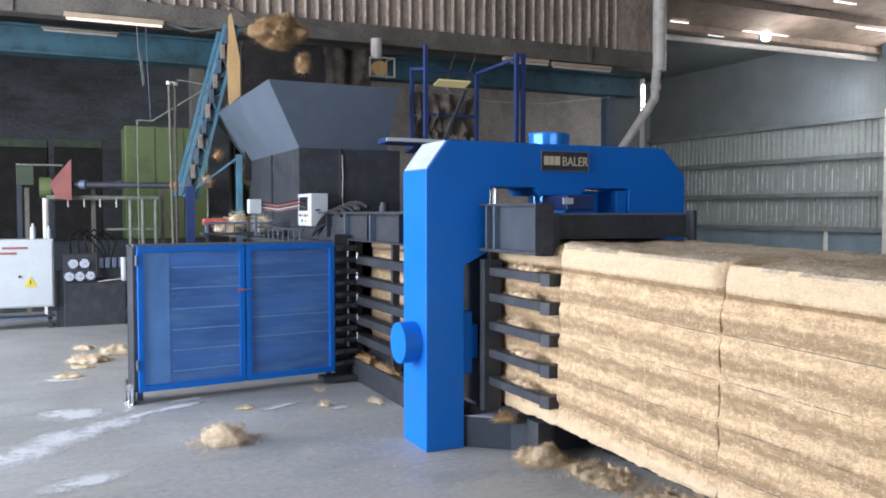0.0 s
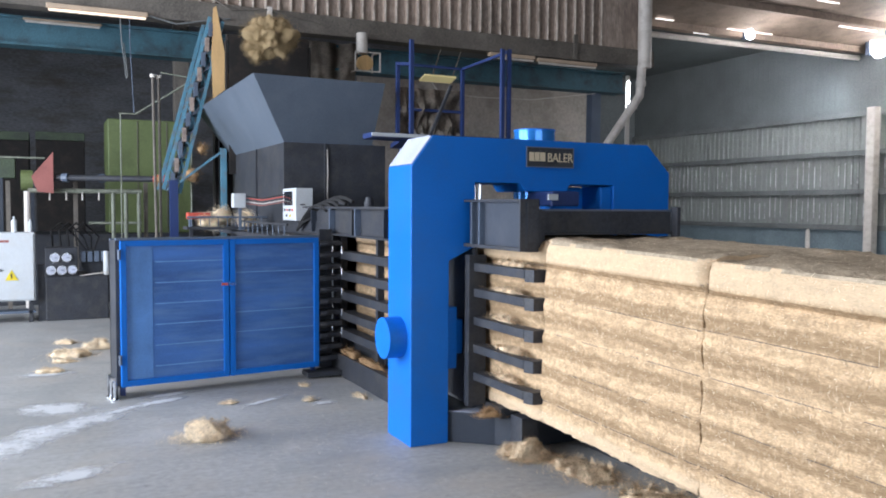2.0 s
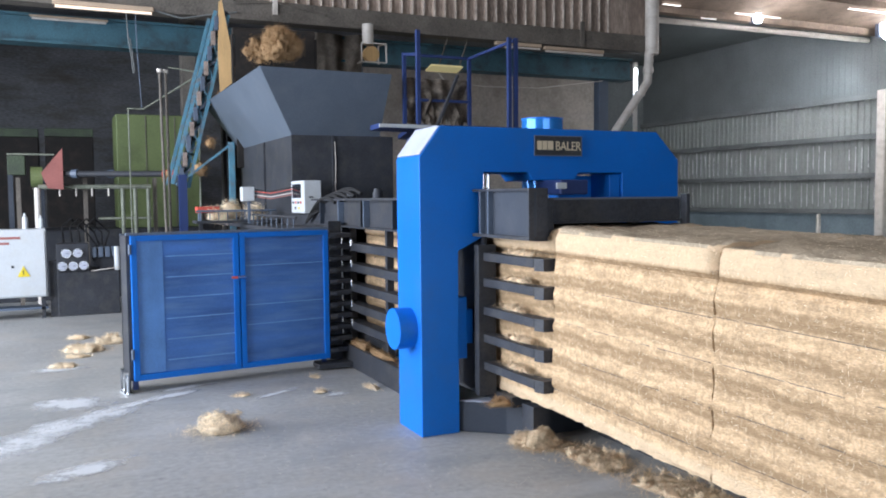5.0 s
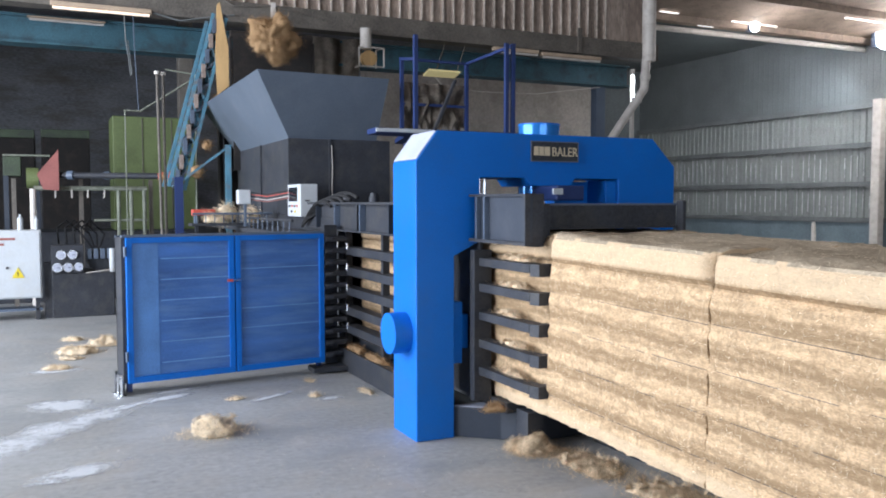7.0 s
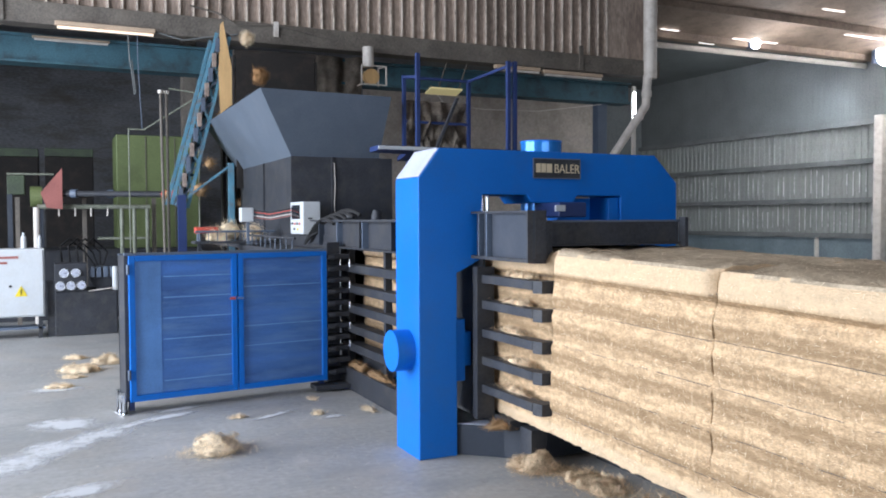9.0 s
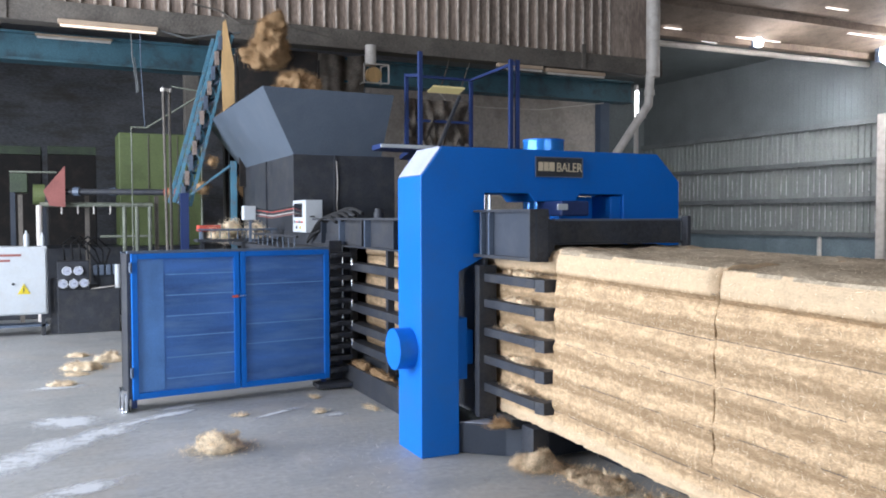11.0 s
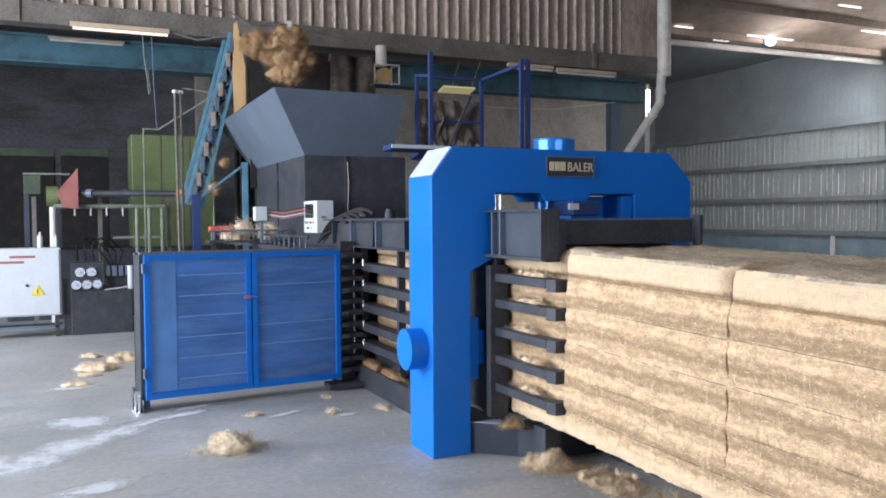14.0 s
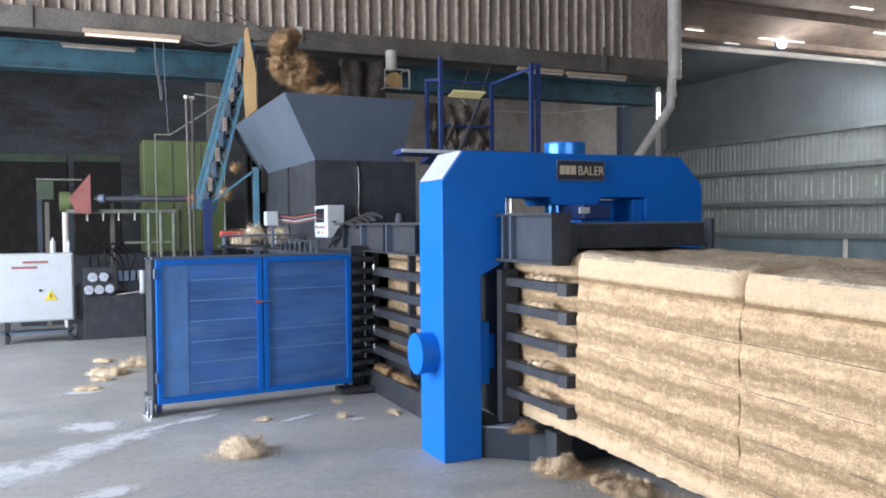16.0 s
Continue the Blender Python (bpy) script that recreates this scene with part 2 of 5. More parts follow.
def bale_material():
    """Pressed fibre in layers: pale cut ends and darker matted seams, with strand grain."""
    m = mat("pressed_fibre", (0.62, 0.435, 0.262), 0.95, 0, 0.34, 16, 110, 1.0, stretch=(1, 0.55, 1.5), spec=0.1)
    nt = m.node_tree
    b = nt.nodes["Principled BSDF"]
    src = b.inputs["Base Color"].links[0].from_socket
    tc = nt.nodes.new("ShaderNodeTexCoord")
    wob = nt.nodes.new("ShaderNodeTexNoise")
    wob.inputs["Scale"].default_value, wob.inputs["Detail"].default_value = 3.5, 6
    wob.inputs["Roughness"].default_value = 0.7
    nt.links.new(tc.outputs["Object"], wob.inputs["Vector"])
    sep = nt.nodes.new("ShaderNodeSeparateXYZ")
    nt.links.new(tc.outputs["Object"], sep.inputs[0])
    ma = nt.nodes.new("ShaderNodeMath")
    ma.operation = "MULTIPLY_ADD"
    ma.inputs[1].default_value = 0.085
    nt.links.new(wob.outputs[0], ma.inputs[0])
    nt.links.new(sep.outputs["Z"], ma.inputs[2])
    fr = nt.nodes.new("ShaderNodeMath")
    fr.operation = "MULTIPLY"
    fr.inputs[1].default_value = 2 * math.pi / 0.156
    nt.links.new(ma.outputs[0], fr.inputs[0])
    sn = nt.nodes.new("ShaderNodeMath")
    sn.operation = "SINE"
    nt.links.new(fr.outputs[0], sn.inputs[0])
    blot = nt.nodes.new("ShaderNodeTexNoise")
    blot.inputs["Scale"].default_value, blot.inputs["Detail"].default_value, blot.inputs["Roughness"].default_value = 30, 7, 0.8
    bm2 = nt.nodes.new("ShaderNodeMapping")
    bm2.inputs["Scale"].default_value = (1, 0.45, 1.3)
    nt.links.new(tc.outputs["Object"], bm2.inputs[0])
    nt.links.new(bm2.outputs[0], blot.inputs["Vector"])
    fr2 = nt.nodes.new("ShaderNodeMath")
    fr2.operation, fr2.inputs[1].default_value = "MULTIPLY", 3.37
    nt.links.new(fr.outputs[0], fr2.inputs[0])
    sn2 = nt.nodes.new("ShaderNodeMath")
    sn2.operation = "SINE"
    nt.links.new(fr2.outputs[0], sn2.inputs[0])
    sm = nt.nodes.new("ShaderNodeMath")
    sm.operation, sm.inputs[1].default_value = "MULTIPLY_ADD", 0.42
    nt.links.new(sn2.outputs[0], sm.inputs[0])
    nt.links.new(sn.outputs[0], sm.inputs[2])
    ad = nt.nodes.new("ShaderNodeMath")
    ad.operation = "MULTIPLY_ADD"
    ad.inputs[1].default_value = 6.6
    nt.links.new(blot.outputs[0], ad.inputs[0])
    nt.links.new(sm.outputs[0], ad.inputs[2])
    r = nt.nodes.new("ShaderNodeMapRange")
    r.inputs["From Min"].default_value, r.inputs["From Max"].default_value, r.inputs["To Max"].default_value = 2.35, 4.35, 0.92
    nt.links.new(ad.outputs[0], r.inputs["Value"])
    # the rolled top edge is pale; upward faces take the darker BALETOP
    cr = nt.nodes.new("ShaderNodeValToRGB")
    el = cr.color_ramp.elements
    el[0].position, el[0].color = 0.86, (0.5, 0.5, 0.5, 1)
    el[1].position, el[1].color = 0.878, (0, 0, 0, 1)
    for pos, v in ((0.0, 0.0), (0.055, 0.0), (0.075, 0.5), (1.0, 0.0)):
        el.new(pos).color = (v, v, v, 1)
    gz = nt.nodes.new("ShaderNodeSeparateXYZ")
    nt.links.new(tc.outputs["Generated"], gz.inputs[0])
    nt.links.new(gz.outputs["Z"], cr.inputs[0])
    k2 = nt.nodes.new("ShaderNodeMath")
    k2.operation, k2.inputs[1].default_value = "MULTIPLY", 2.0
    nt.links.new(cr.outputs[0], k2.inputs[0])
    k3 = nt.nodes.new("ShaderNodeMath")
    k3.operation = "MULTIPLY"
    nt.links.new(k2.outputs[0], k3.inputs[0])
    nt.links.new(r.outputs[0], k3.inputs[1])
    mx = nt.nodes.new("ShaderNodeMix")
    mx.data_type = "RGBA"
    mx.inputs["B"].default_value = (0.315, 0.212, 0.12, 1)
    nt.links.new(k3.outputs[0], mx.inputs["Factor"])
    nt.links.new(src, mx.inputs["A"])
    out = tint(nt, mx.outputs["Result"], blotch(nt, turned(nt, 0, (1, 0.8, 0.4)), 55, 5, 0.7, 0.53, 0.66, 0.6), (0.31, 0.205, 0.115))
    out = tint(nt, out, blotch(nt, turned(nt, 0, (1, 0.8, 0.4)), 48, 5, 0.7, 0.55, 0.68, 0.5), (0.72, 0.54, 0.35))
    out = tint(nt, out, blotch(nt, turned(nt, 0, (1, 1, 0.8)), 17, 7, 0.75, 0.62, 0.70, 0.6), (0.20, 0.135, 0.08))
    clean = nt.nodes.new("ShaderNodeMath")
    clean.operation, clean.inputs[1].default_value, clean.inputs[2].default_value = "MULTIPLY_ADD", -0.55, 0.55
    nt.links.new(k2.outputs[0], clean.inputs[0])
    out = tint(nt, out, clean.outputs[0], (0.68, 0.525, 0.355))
    nt.links.new(out, b.inputs["Base Color"])
    return m


def guard_material():
    """Painted expanded-metal mesh: part of what is behind shows through the openings."""
    m = mat("blue_wire_mesh", (0.055, 0.16, 0.43), 0.5, 0, 0.42, 3.0, 170, 0.4, stretch=(0.35, 1, 2.5), dirt=(0.125, 0.26, 0.50), dirt_amount=0.7)
    nt = m.node_tree
    b = nt.nodes["Principled BSDF"]
    o = nt.nodes["Material Output"]
    tr = nt.nodes.new("ShaderNodeBsdfTransparent")
    mx = nt.nodes.new("ShaderNodeMixShader")
    mx.inputs[0].default_value = 0.08
    nt.links.new(b.outputs[0], mx.inputs[1])
    nt.links.new(tr.outputs[0], mx.inputs[2])
    nt.links.new(mx.outputs[0], o.inputs[0])
    return m


def spill_material():
    """Dried white spill: dense in the middle, breaking up into specks at the rim."""
    m = mat("white_spill", (0.62, 0.64, 0.66), 0.6, 0, 0.1, 6, 60, 0.05)
    nt = m.node_tree
    b = nt.nodes["Principled BSDF"]
    o = nt.nodes["Material Output"]
    tc = nt.nodes.new("ShaderNodeTexCoord")
    ge = nt.nodes.new("ShaderNodeNewGeometry")
    n = nt.nodes.new("ShaderNodeTexNoise")
    n.inputs["Scale"].default_value, n.inputs["Detail"].default_value, n.inputs["Roughness"].default_value = 5.0, 11, 0.8
    nt.links.new(ge.outputs["Position"], n.inputs["Vector"])
    ln = nt.nodes.new("ShaderNodeVectorMath")
    ln.operation = "LENGTH"
    nt.links.new(tc.outputs["Object"], ln.inputs[0])
    k = nt.nodes.new("ShaderNodeMath")
    k.operation = "MULTIPLY_ADD"
    k.inputs[1].default_value, k.inputs[2].default_value = -0.36, 0.25
    nt.links.new(ln.outputs["Value"], k.inputs[0])
    a = nt.nodes.new("ShaderNodeMath")
    a.operation = "ADD"
    nt.links.new(k.outputs[0], a.inputs[0])
    nt.links.new(n.outputs[0], a.inputs[1])
    r = nt.nodes.new("ShaderNodeMapRange")
    r.inputs["From Min"].default_value, r.inputs["From Max"].default_value, r.inputs["To Max"].default_value = 0.43, 0.62, 0.9
    nt.links.new(a.outputs[0], r.inputs["Value"])
    tr = nt.nodes.new("ShaderNodeBsdfTransparent")
    mx = nt.nodes.new("ShaderNodeMixShader")
    nt.links.new(r.outputs[0], mx.inputs[0])
    nt.links.new(tr.outputs[0], mx.inputs[1])
    nt.links.new(b.outputs[0], mx.inputs[2])
    nt.links.new(mx.outputs[0], o.inputs[0])
    return m


MESHSTRIP = mat("blue_mesh_over_sheet", (0.085, 0.215, 0.48), 0.5, 0, 0.3, 4, 200, 0.2)
# paler mesh blue, with the light on the rails' top edges painted in
MESHLIT = mat("lit_mesh_rail", (0.15, 0.33, 0.60), 0.5, 0, 0.3, 4, 200, 0.2)
CONCRETE, BALE, MESHBLUE, SPILL = floor_material(), bale_material(), guard_material(), spill_material()


# ---- shape helpers ----
def box(bm, x0, x1, y0, y1, z0, z1, bevel=0.0, m=None):
    vs = [bm.verts.new((x, y, z)) for x in (x0, x1) for y in (y0, y1) for z in (z0, z1)]
    fs = [bm.faces.new([vs[i] for i in q]) for q in ((0, 1, 3, 2), (4, 6, 7, 5), (0, 4, 5, 1), (2, 3, 7, 6), (0, 2, 6, 4), (1, 5, 7, 3))]
    if bevel:
        es = list({e for f in fs for e in f.edges})
        out = bmesh.ops.bevel(bm, geom=es, offset=bevel, segments=2, affect="EDGES", profile=0.5)
        vs = list({v for v in out["verts"]} | {v for v in vs if v.is_valid})
    if m is not None:
        bmesh.ops.transform(bm, matrix=m, verts=[v for v in vs if v.is_valid])
    return bm


def boxes(*rows, bevel=0.0):
    bm = bmesh.new()
    for r in rows:
        box(bm, *r, bevel=bevel)
    return bm


def prism(profile, lo, hi, axis="y", bevel=0.0, bm=None):
    """A profile of (a, b) pairs pushed along an axis: (x, z) along y, (y, z) along x, (x, y) along z."""
    bm = bm or bmesh.new()

    def at(a, b, c):
        return {"y": (a, c, b), "x": (c, a, b), "z": (a, b, c)}[axis]
    one = [bm.verts.new(at(a, b, lo)) for a, b in profile]
    two = [bm.verts.new(at(a, b, hi)) for a, b in profile]
    fs = [bm.faces.new(one), bm.faces.new(list(reversed(two)))]
    n = len(profile)
    for i in range(n):
        fs.append(bm.faces.new([one[i], two[i], two[(i + 1) % n], one[(i + 1) % n]]))
    bmesh.ops.recalc_face_normals(bm, faces=fs)
    if bevel:
        bmesh.ops.bevel(bm, geom=list({e for f in fs for e in f.edges}), offset=bevel, segments=2, affect="EDGES", profile=0.5)
    return bm


def rod(bm, a, b, r, seg=10, r2=None):
    a, b = Vector(a), Vector(b)
    d = b - a
    m = Matrix.Translation((a + b) / 2) @ d.to_track_quat("Z", "Y").to_matrix().to_4x4()
    bmesh.ops.create_cone(bm, cap_ends=True, segments=seg, radius1=r, radius2=r if r2 is None else r2, depth=d.length, matrix=m)
    return bm


def rods(*rows, seg=10):
    bm = bmesh.new()
    for a, b, r in rows:
        rod(bm, a, b, r, seg)
    return bm


def tube(bm, pts, r, seg=8):
    """One round pipe or cable along a line of points."""
    pts = [Vector(p) for p in pts]
    rings = []
    for i, p in enumerate(pts):
        d = (pts[min(i + 1, len(pts) - 1)] - pts[max(i - 1, 0)]).normalized()
        u = d.orthogonal().normalized() if not rings else (last - d * last.dot(d)).normalized()
        last, w = u, d.cross(u)
        rings.append([bm.verts.new(p + (u * math.cos(a) + w * math.sin(a)) * r) for a in (2 * math.pi * k / seg for k in range(seg))])
    for a, b in zip(rings, rings[1:]):
        for k in range(seg):
            bm.faces.new((a[k], a[(k + 1) % seg], b[(k + 1) % seg], b[k]))
    bm.faces.new(rings[0][::-1])
    bm.faces.new(rings[-1])
    return bm


def beam(bm, a, b, w, h):
    """A square bar from a to b."""
    a, b = Vector(a), Vector(b)
    d = b - a
    m = Matrix.Translation(a) @ d.to_track_quat("Z", "Y").to_matrix().to_4x4()
    return box(bm, -w / 2, w / 2, -h / 2, h / 2, 0, d.length, m=m)


def part(name, bm, material, parent=None, label="", smooth=False, crease=35):
    me = bpy.data.meshes.new(name)
    bm.to_mesh(me)
    bm.free()
    me.materials.append(material)
    if smooth:
        me.shade_smooth()
        me.set_sharp_from_angle(angle=radians(crease))
    ob = new(name, me)
    if parent is not None:
        ob.parent = parent
    if label:
        ob["label"] = label
    return ob


def thing(name, label, category, group="", place=(0, 0, 0)):
    ob = new(name)
    ob.empty_display_size = 0.1
    ob.location = place
    return tagged(ob, label, category, group)


def setting(name, bm, material, label, category):
    return tagged(part(name, bm, material), label, category, kind="structure")


def corrugated(along, lo, hi, z0, z1, at, pitch=0.2, depth=0.035, thick=0.004):
    """A ribbed sheet wall: narrow raised ribs on flat pans. along: 'x' or 'y'."""
    line = []
    p = lo
    while p < hi - 1e-6:
        for f, d in ((0.0, 0), (0.72, 0), (0.79, depth), (0.93, depth)):
            if p + f * pitch <= hi:
                line.append((p + f * pitch, d))
        p += pitch
    line.append((hi, 0))
    bm = bmesh.new()
    for off in (0.0,):
        cols = []
        for s, d in line:
            xy = (s, at - d) if along == "x" else (at - d, s)
            cols.append((bm.verts.new((*xy, z0)), bm.verts.new((*xy, z1))))
        for a, b in zip(cols, cols[1:]):
            bm.faces.new((a[0], b[0], b[1], a[1]))
    back = bmesh.ops.duplicate(bm, geom=bm.verts[:] + bm.edges[:] + bm.faces[:])
    shift = (0, thick, 0) if along == "x" else (thick, 0, 0)
    bmesh.ops.translate(bm, vec=shift, verts=[g for g in back["geom"] if isinstance(g, bmesh.types.BMVert)])
    return bm


# ---- fibre ----
def strands(bm, spots, rng, n, lmin, lmax, w, lift):
    """Thin curled strands; spots gives (point, normal)."""
    for _ in range(n):
        p, nrm = spots()
        t = Vector((rng.gauss(0, 1), rng.gauss(0, 1), rng.gauss(0, 1)))
        t = (t - nrm * t.dot(nrm)).normalized()
        ln = rng.uniform(lmin, lmax)
        side = t.cross(nrm).normalized() * w
        lf = nrm * lift
        a = p + nrm * 0.002
        b = p + t * ln * 0.5 + lf * rng.uniform(0.2, 1.0)
        c = p + t * ln + lf * rng.uniform(-0.3, 1.2) + side * rng.uniform(-8, 8)
        v = [bm.verts.new(q) for q in (a - side, a + side, b + side, b - side, c)]
        bm.faces.new((v[0], v[1], v[2], v[3]))
        bm.faces.new((v[3], v[2], v[4]))


def clump_mesh(seed, sx, sy, sz, n=500, detail=4, flat=False, lmax=0.11):
    """A torn tuft: matted bodies with a ragged, layered surface and loose strands all round."""
    rng = random.Random(seed)
    bm = bmesh.new()
    size = max(sx, sz)
    for k in range(1 if flat else 4):
        far = 0.0 if k == 0 else 0.5
        c = Vector((rng.uniform(-far, far) * sx, rng.uniform(-far, far) * sy, 0 if flat else rng.uniform(-far, far) * sz))
        r = 0.85 if k == 0 else rng.uniform(0.35, 0.6)
        out = bmesh.ops.create_icosphere(bm, subdivisions=detail, radius=1)
        for v in out["verts"]:
            d = v.co.copy()
            q = Vector((d.x * sx, d.y * sy, d.z * sz)) / size * 1.6 + Vector((seed * 3.7, k * 5.1, 0))
            w = 0.88 + 0.6 * noise.noise(q * 1.0) + 0.30 * noise.noise(q * 2.2) + 0.09 * noise.noise(q * 5) + 0.05 * noise.noise(q * 13)
            v.co = c + Vector((d.x * sx, d.y * sy, d.z * sz)) * r * max(0.3, w)
            if flat and v.co.z < 0.002:
                v.co.z = 0.002
    bm.normal_update()
    base = [(v.co.copy(), v.normal.copy()) for v in bm.verts if v.co.z > 0.003 or not flat]
    strands(bm, lambda: rng.choice(base), rng, n * 2, 0.02, lmax, 0.0009, 0.02 if flat else 0.06)
    if flat:
        # loose ends and crumbs scattered round the tuft
        def loose():
            a, d = rng.uniform(0, 2 * math.pi), abs(rng.gauss(0.75, 0.35))
            return Vector((math.cos(a) * sx * d, math.sin(a) * sy * d, max(0.0, sz * 0.5 * (1 - d)))), Vector((0, 0, 1))
        strands(bm, loose, rng, n, 0.015, lmax, 0.0011, 0.018)
    if flat:
        for v in bm.verts:
            if v.co.z < 0.002:
                v.co.z = 0.002
    return bm


def bale_mesh(seed, ln, w, h, res=0.026):
    """A pressed bale along y from 0 to ln, across x from 0 to w, up z from 0 to h, bulging in layers."""
    bm = bmesh.new()
    nx, ny, nz = int(w / res / 1.4), int(ln / res), int(h / res)
    seen = {}

    def vert(i, j, k):
        key = (i, j, k)
        if key in seen:
            return seen[key]
        u, v, t = i / nx, j / ny, k / nz
        p = Vector((u * w, v * ln, t * h))
        c = Vector((min(max(p.x, 0.07), w - 0.07), min(max(p.y, 0.03), ln - 0.03), min(max(p.z, 0.035), h - 0.07)))
        d = p - c
        r = 0.07
        if d.length > 1e-6:
            n = d.normalized()
            q = c + n * min(r, max(abs(d.x), abs(d.y), abs(d.z)))
        else:
            n, q = Vector((0, 0, 1)), p
        lay = math.sin(2 * math.pi * p.z / 0.156 + 0.5)
        s = Vector((p.x, p.y, p.z * 2.0)) * 1.0 + Vector((seed * 7.3, 0, 0))
        side = abs(n.z) < 0.75
        bump = 0.004 * lay * (1 if side else 0) + 0.008 * noise.noise(s * 2.5) + 0.006 * noise.noise(s * 8) + 0.012 * noise.noise(s * 24)
        end = min(p.y, ln - p.y)
        lip = min(1, max(0, (p.z - (h - 0.135)) / 0.02))
        if side and lip > 0:
            # the rolled top edge stands proud and rounds off at the bale's ends
            bump = 0.016 + 0.004 * noise.noise(s * 6) - 0.085 * max(0, 1 - end / 0.075) ** 2
        elif side:
            bump -= 0.022 * max(0, 1 - abs(p.z - (h - 0.15)) / 0.022) + (0.026 + 0.014 * noise.noise((seed, p.z * 9, 0))) * max(0, 1 - end / 0.036) ** 2
        if n.z > 0.75:
            bump += 0.022 * noise.noise(s * 2.1) + 0.012 * noise.noise(s * 6)
        if n.z < -0.5:
            bump = 0
        seen[key] = bm.verts.new(q + n * bump)
        return seen[key]
    for a in range(nx):
        for b in range(ny):
            for k in (0, nz):
                bm.faces.new([vert(a, b, k), vert(a + 1, b, k), vert(a + 1, b + 1, k), vert(a, b + 1, k)])
        for c in range(nz):
            for j in (0, ny):
                bm.faces.new([vert(a, j, c), vert(a + 1, j, c), vert(a + 1, j, c + 1), vert(a, j, c + 1)])
    for b in range(ny):
        for c in range(nz):
            for i in (0, nx):
                bm.faces.new([vert(i, b, c), vert(i, b + 1, c), vert(i, b + 1, c + 1), vert(i, b, c + 1)])
    bmesh.ops.recalc_face_normals(bm, faces=bm.faces[:])
    return bm


def bale_thing(seed, place, ln, w, h, label, tilt=0.0, fuzz=6500):
    b = thing("fibre_bale", label, "bale", "bales pushed out of the press", place)
    b.rotation_euler = (radians(tilt), 0, 0)
    bm = bale_mesh(seed, ln, w, h)
    bm.normal_update()
    spots = [(f.calc_center_median(), f.normal.copy()) for f in bm.faces if f.normal.x < -0.3 or f.normal.z > 0.3 or abs(f.normal.y) > 0.5]
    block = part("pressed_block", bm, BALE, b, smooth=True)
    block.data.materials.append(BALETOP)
    # upward faces near the top get the darker grey-brown
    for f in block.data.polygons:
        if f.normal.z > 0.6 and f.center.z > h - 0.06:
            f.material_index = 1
    rng = random.Random(seed)
    fz = bmesh.new()
    strands(fz, lambda: rng.choice(spots), rng, fuzz, 0.008, 0.026, 0.0006, 0.007)
    tagged(part("fibre_fuzz", fz, FIBRE_PALE, b, "pale loose fibre ends"), kind="stuff")
    for k in range(5):
        z = 0.14 + k * 0.2
        part("tie_wire", beam(bmesh.new(), (-0.004, 0.03, z), (0.002, ln - 0.03, z - 0.004), 0.002, 0.002), BLACK, b, "thin dark baling wire")
    return b


# ---- setting ----
setting("floor", boxes((-14, 22, -10, 26, -0.2, 0)), CONCRETE, "worn grey concrete factory floor with pale stains", "floor")
setting("wall_back_right", boxes((18.2, 22, 24.9, 25.1, 0, 6.4)), DARKSHEET, "grey rear wall of the right-hand bay", "wall")
# split from the rear wall and coloured paler where no lamp reaches
setting("wall_back_middle", boxes((9, 18.2, 24.95, 25.15, 0, 6.4)), LIFTED_BROWNWALL, "grey-brown rear wall behind the press, coloured paler in place of light", "wall")
setting("wall_back", boxes((-14, 9, 25.0, 25.2, 0, 10)), DARKWALL, "dark grimy rear wall of the hall", "wall")
setting("wall_left_rear", boxes((-7.4, -7.1, 12.2, 25, 0, 10), (-7.4, -7.1, -10, 1.0, 0, 10)), DARKWALL, "dark side wall beyond the great opening", "wall")
setting("wall_left_top", boxes((-7.4, -7.1, 1.0, 12.2, 6.5, 10)), DARKWALL, "dark wall above the great side opening", "wall")
setting("wall_camera_side", boxes((-14, -4, -9.6, -9.2, 0, 10), (6, 22, -9.6, -9.2, 0, 10), (-4, 6, -9.6, -9.2, 5.6, 10)), DARKWALL, "dark wall with a wide gate opening", "wall")
wr = setting("wall_right", corrugated("y", -9, 25, 1.0, 4.13, 20.0, 0.2, 0.04), WALLGREY, "grey ribbed sheet wall with horizontal rails", "wall")
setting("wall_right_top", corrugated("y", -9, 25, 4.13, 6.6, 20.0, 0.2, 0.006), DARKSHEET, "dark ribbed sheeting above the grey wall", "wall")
setting("wall_right_sill", boxes((19.95, 20.2, -9, 25, 0, 1.0)), PLINTH, "bluish painted plinth under the ribbed sheet wall", "wall")
for z in (1.05, 2.03, 3.08, 4.13):
    g = part("girt", boxes((19.86, 19.95, -9, 25, z - 0.07, z + 0.07)), GIRT, wr)
rib_rng = random.Random(11)
for k in range(62):
    y = 12.0 + 0.2 * k + 0.172
    for lo, hi in ((1.14, 1.95), (2.12, 2.98)):
        if rib_rng.random() < 0.8:
            part("wall_rib", boxes((19.945, 19.962, y - 0.012, y + 0.012, lo + 0.15 * rib_rng.random(), hi - 0.25 * rib_rng.random())), RIBGREY, wr)
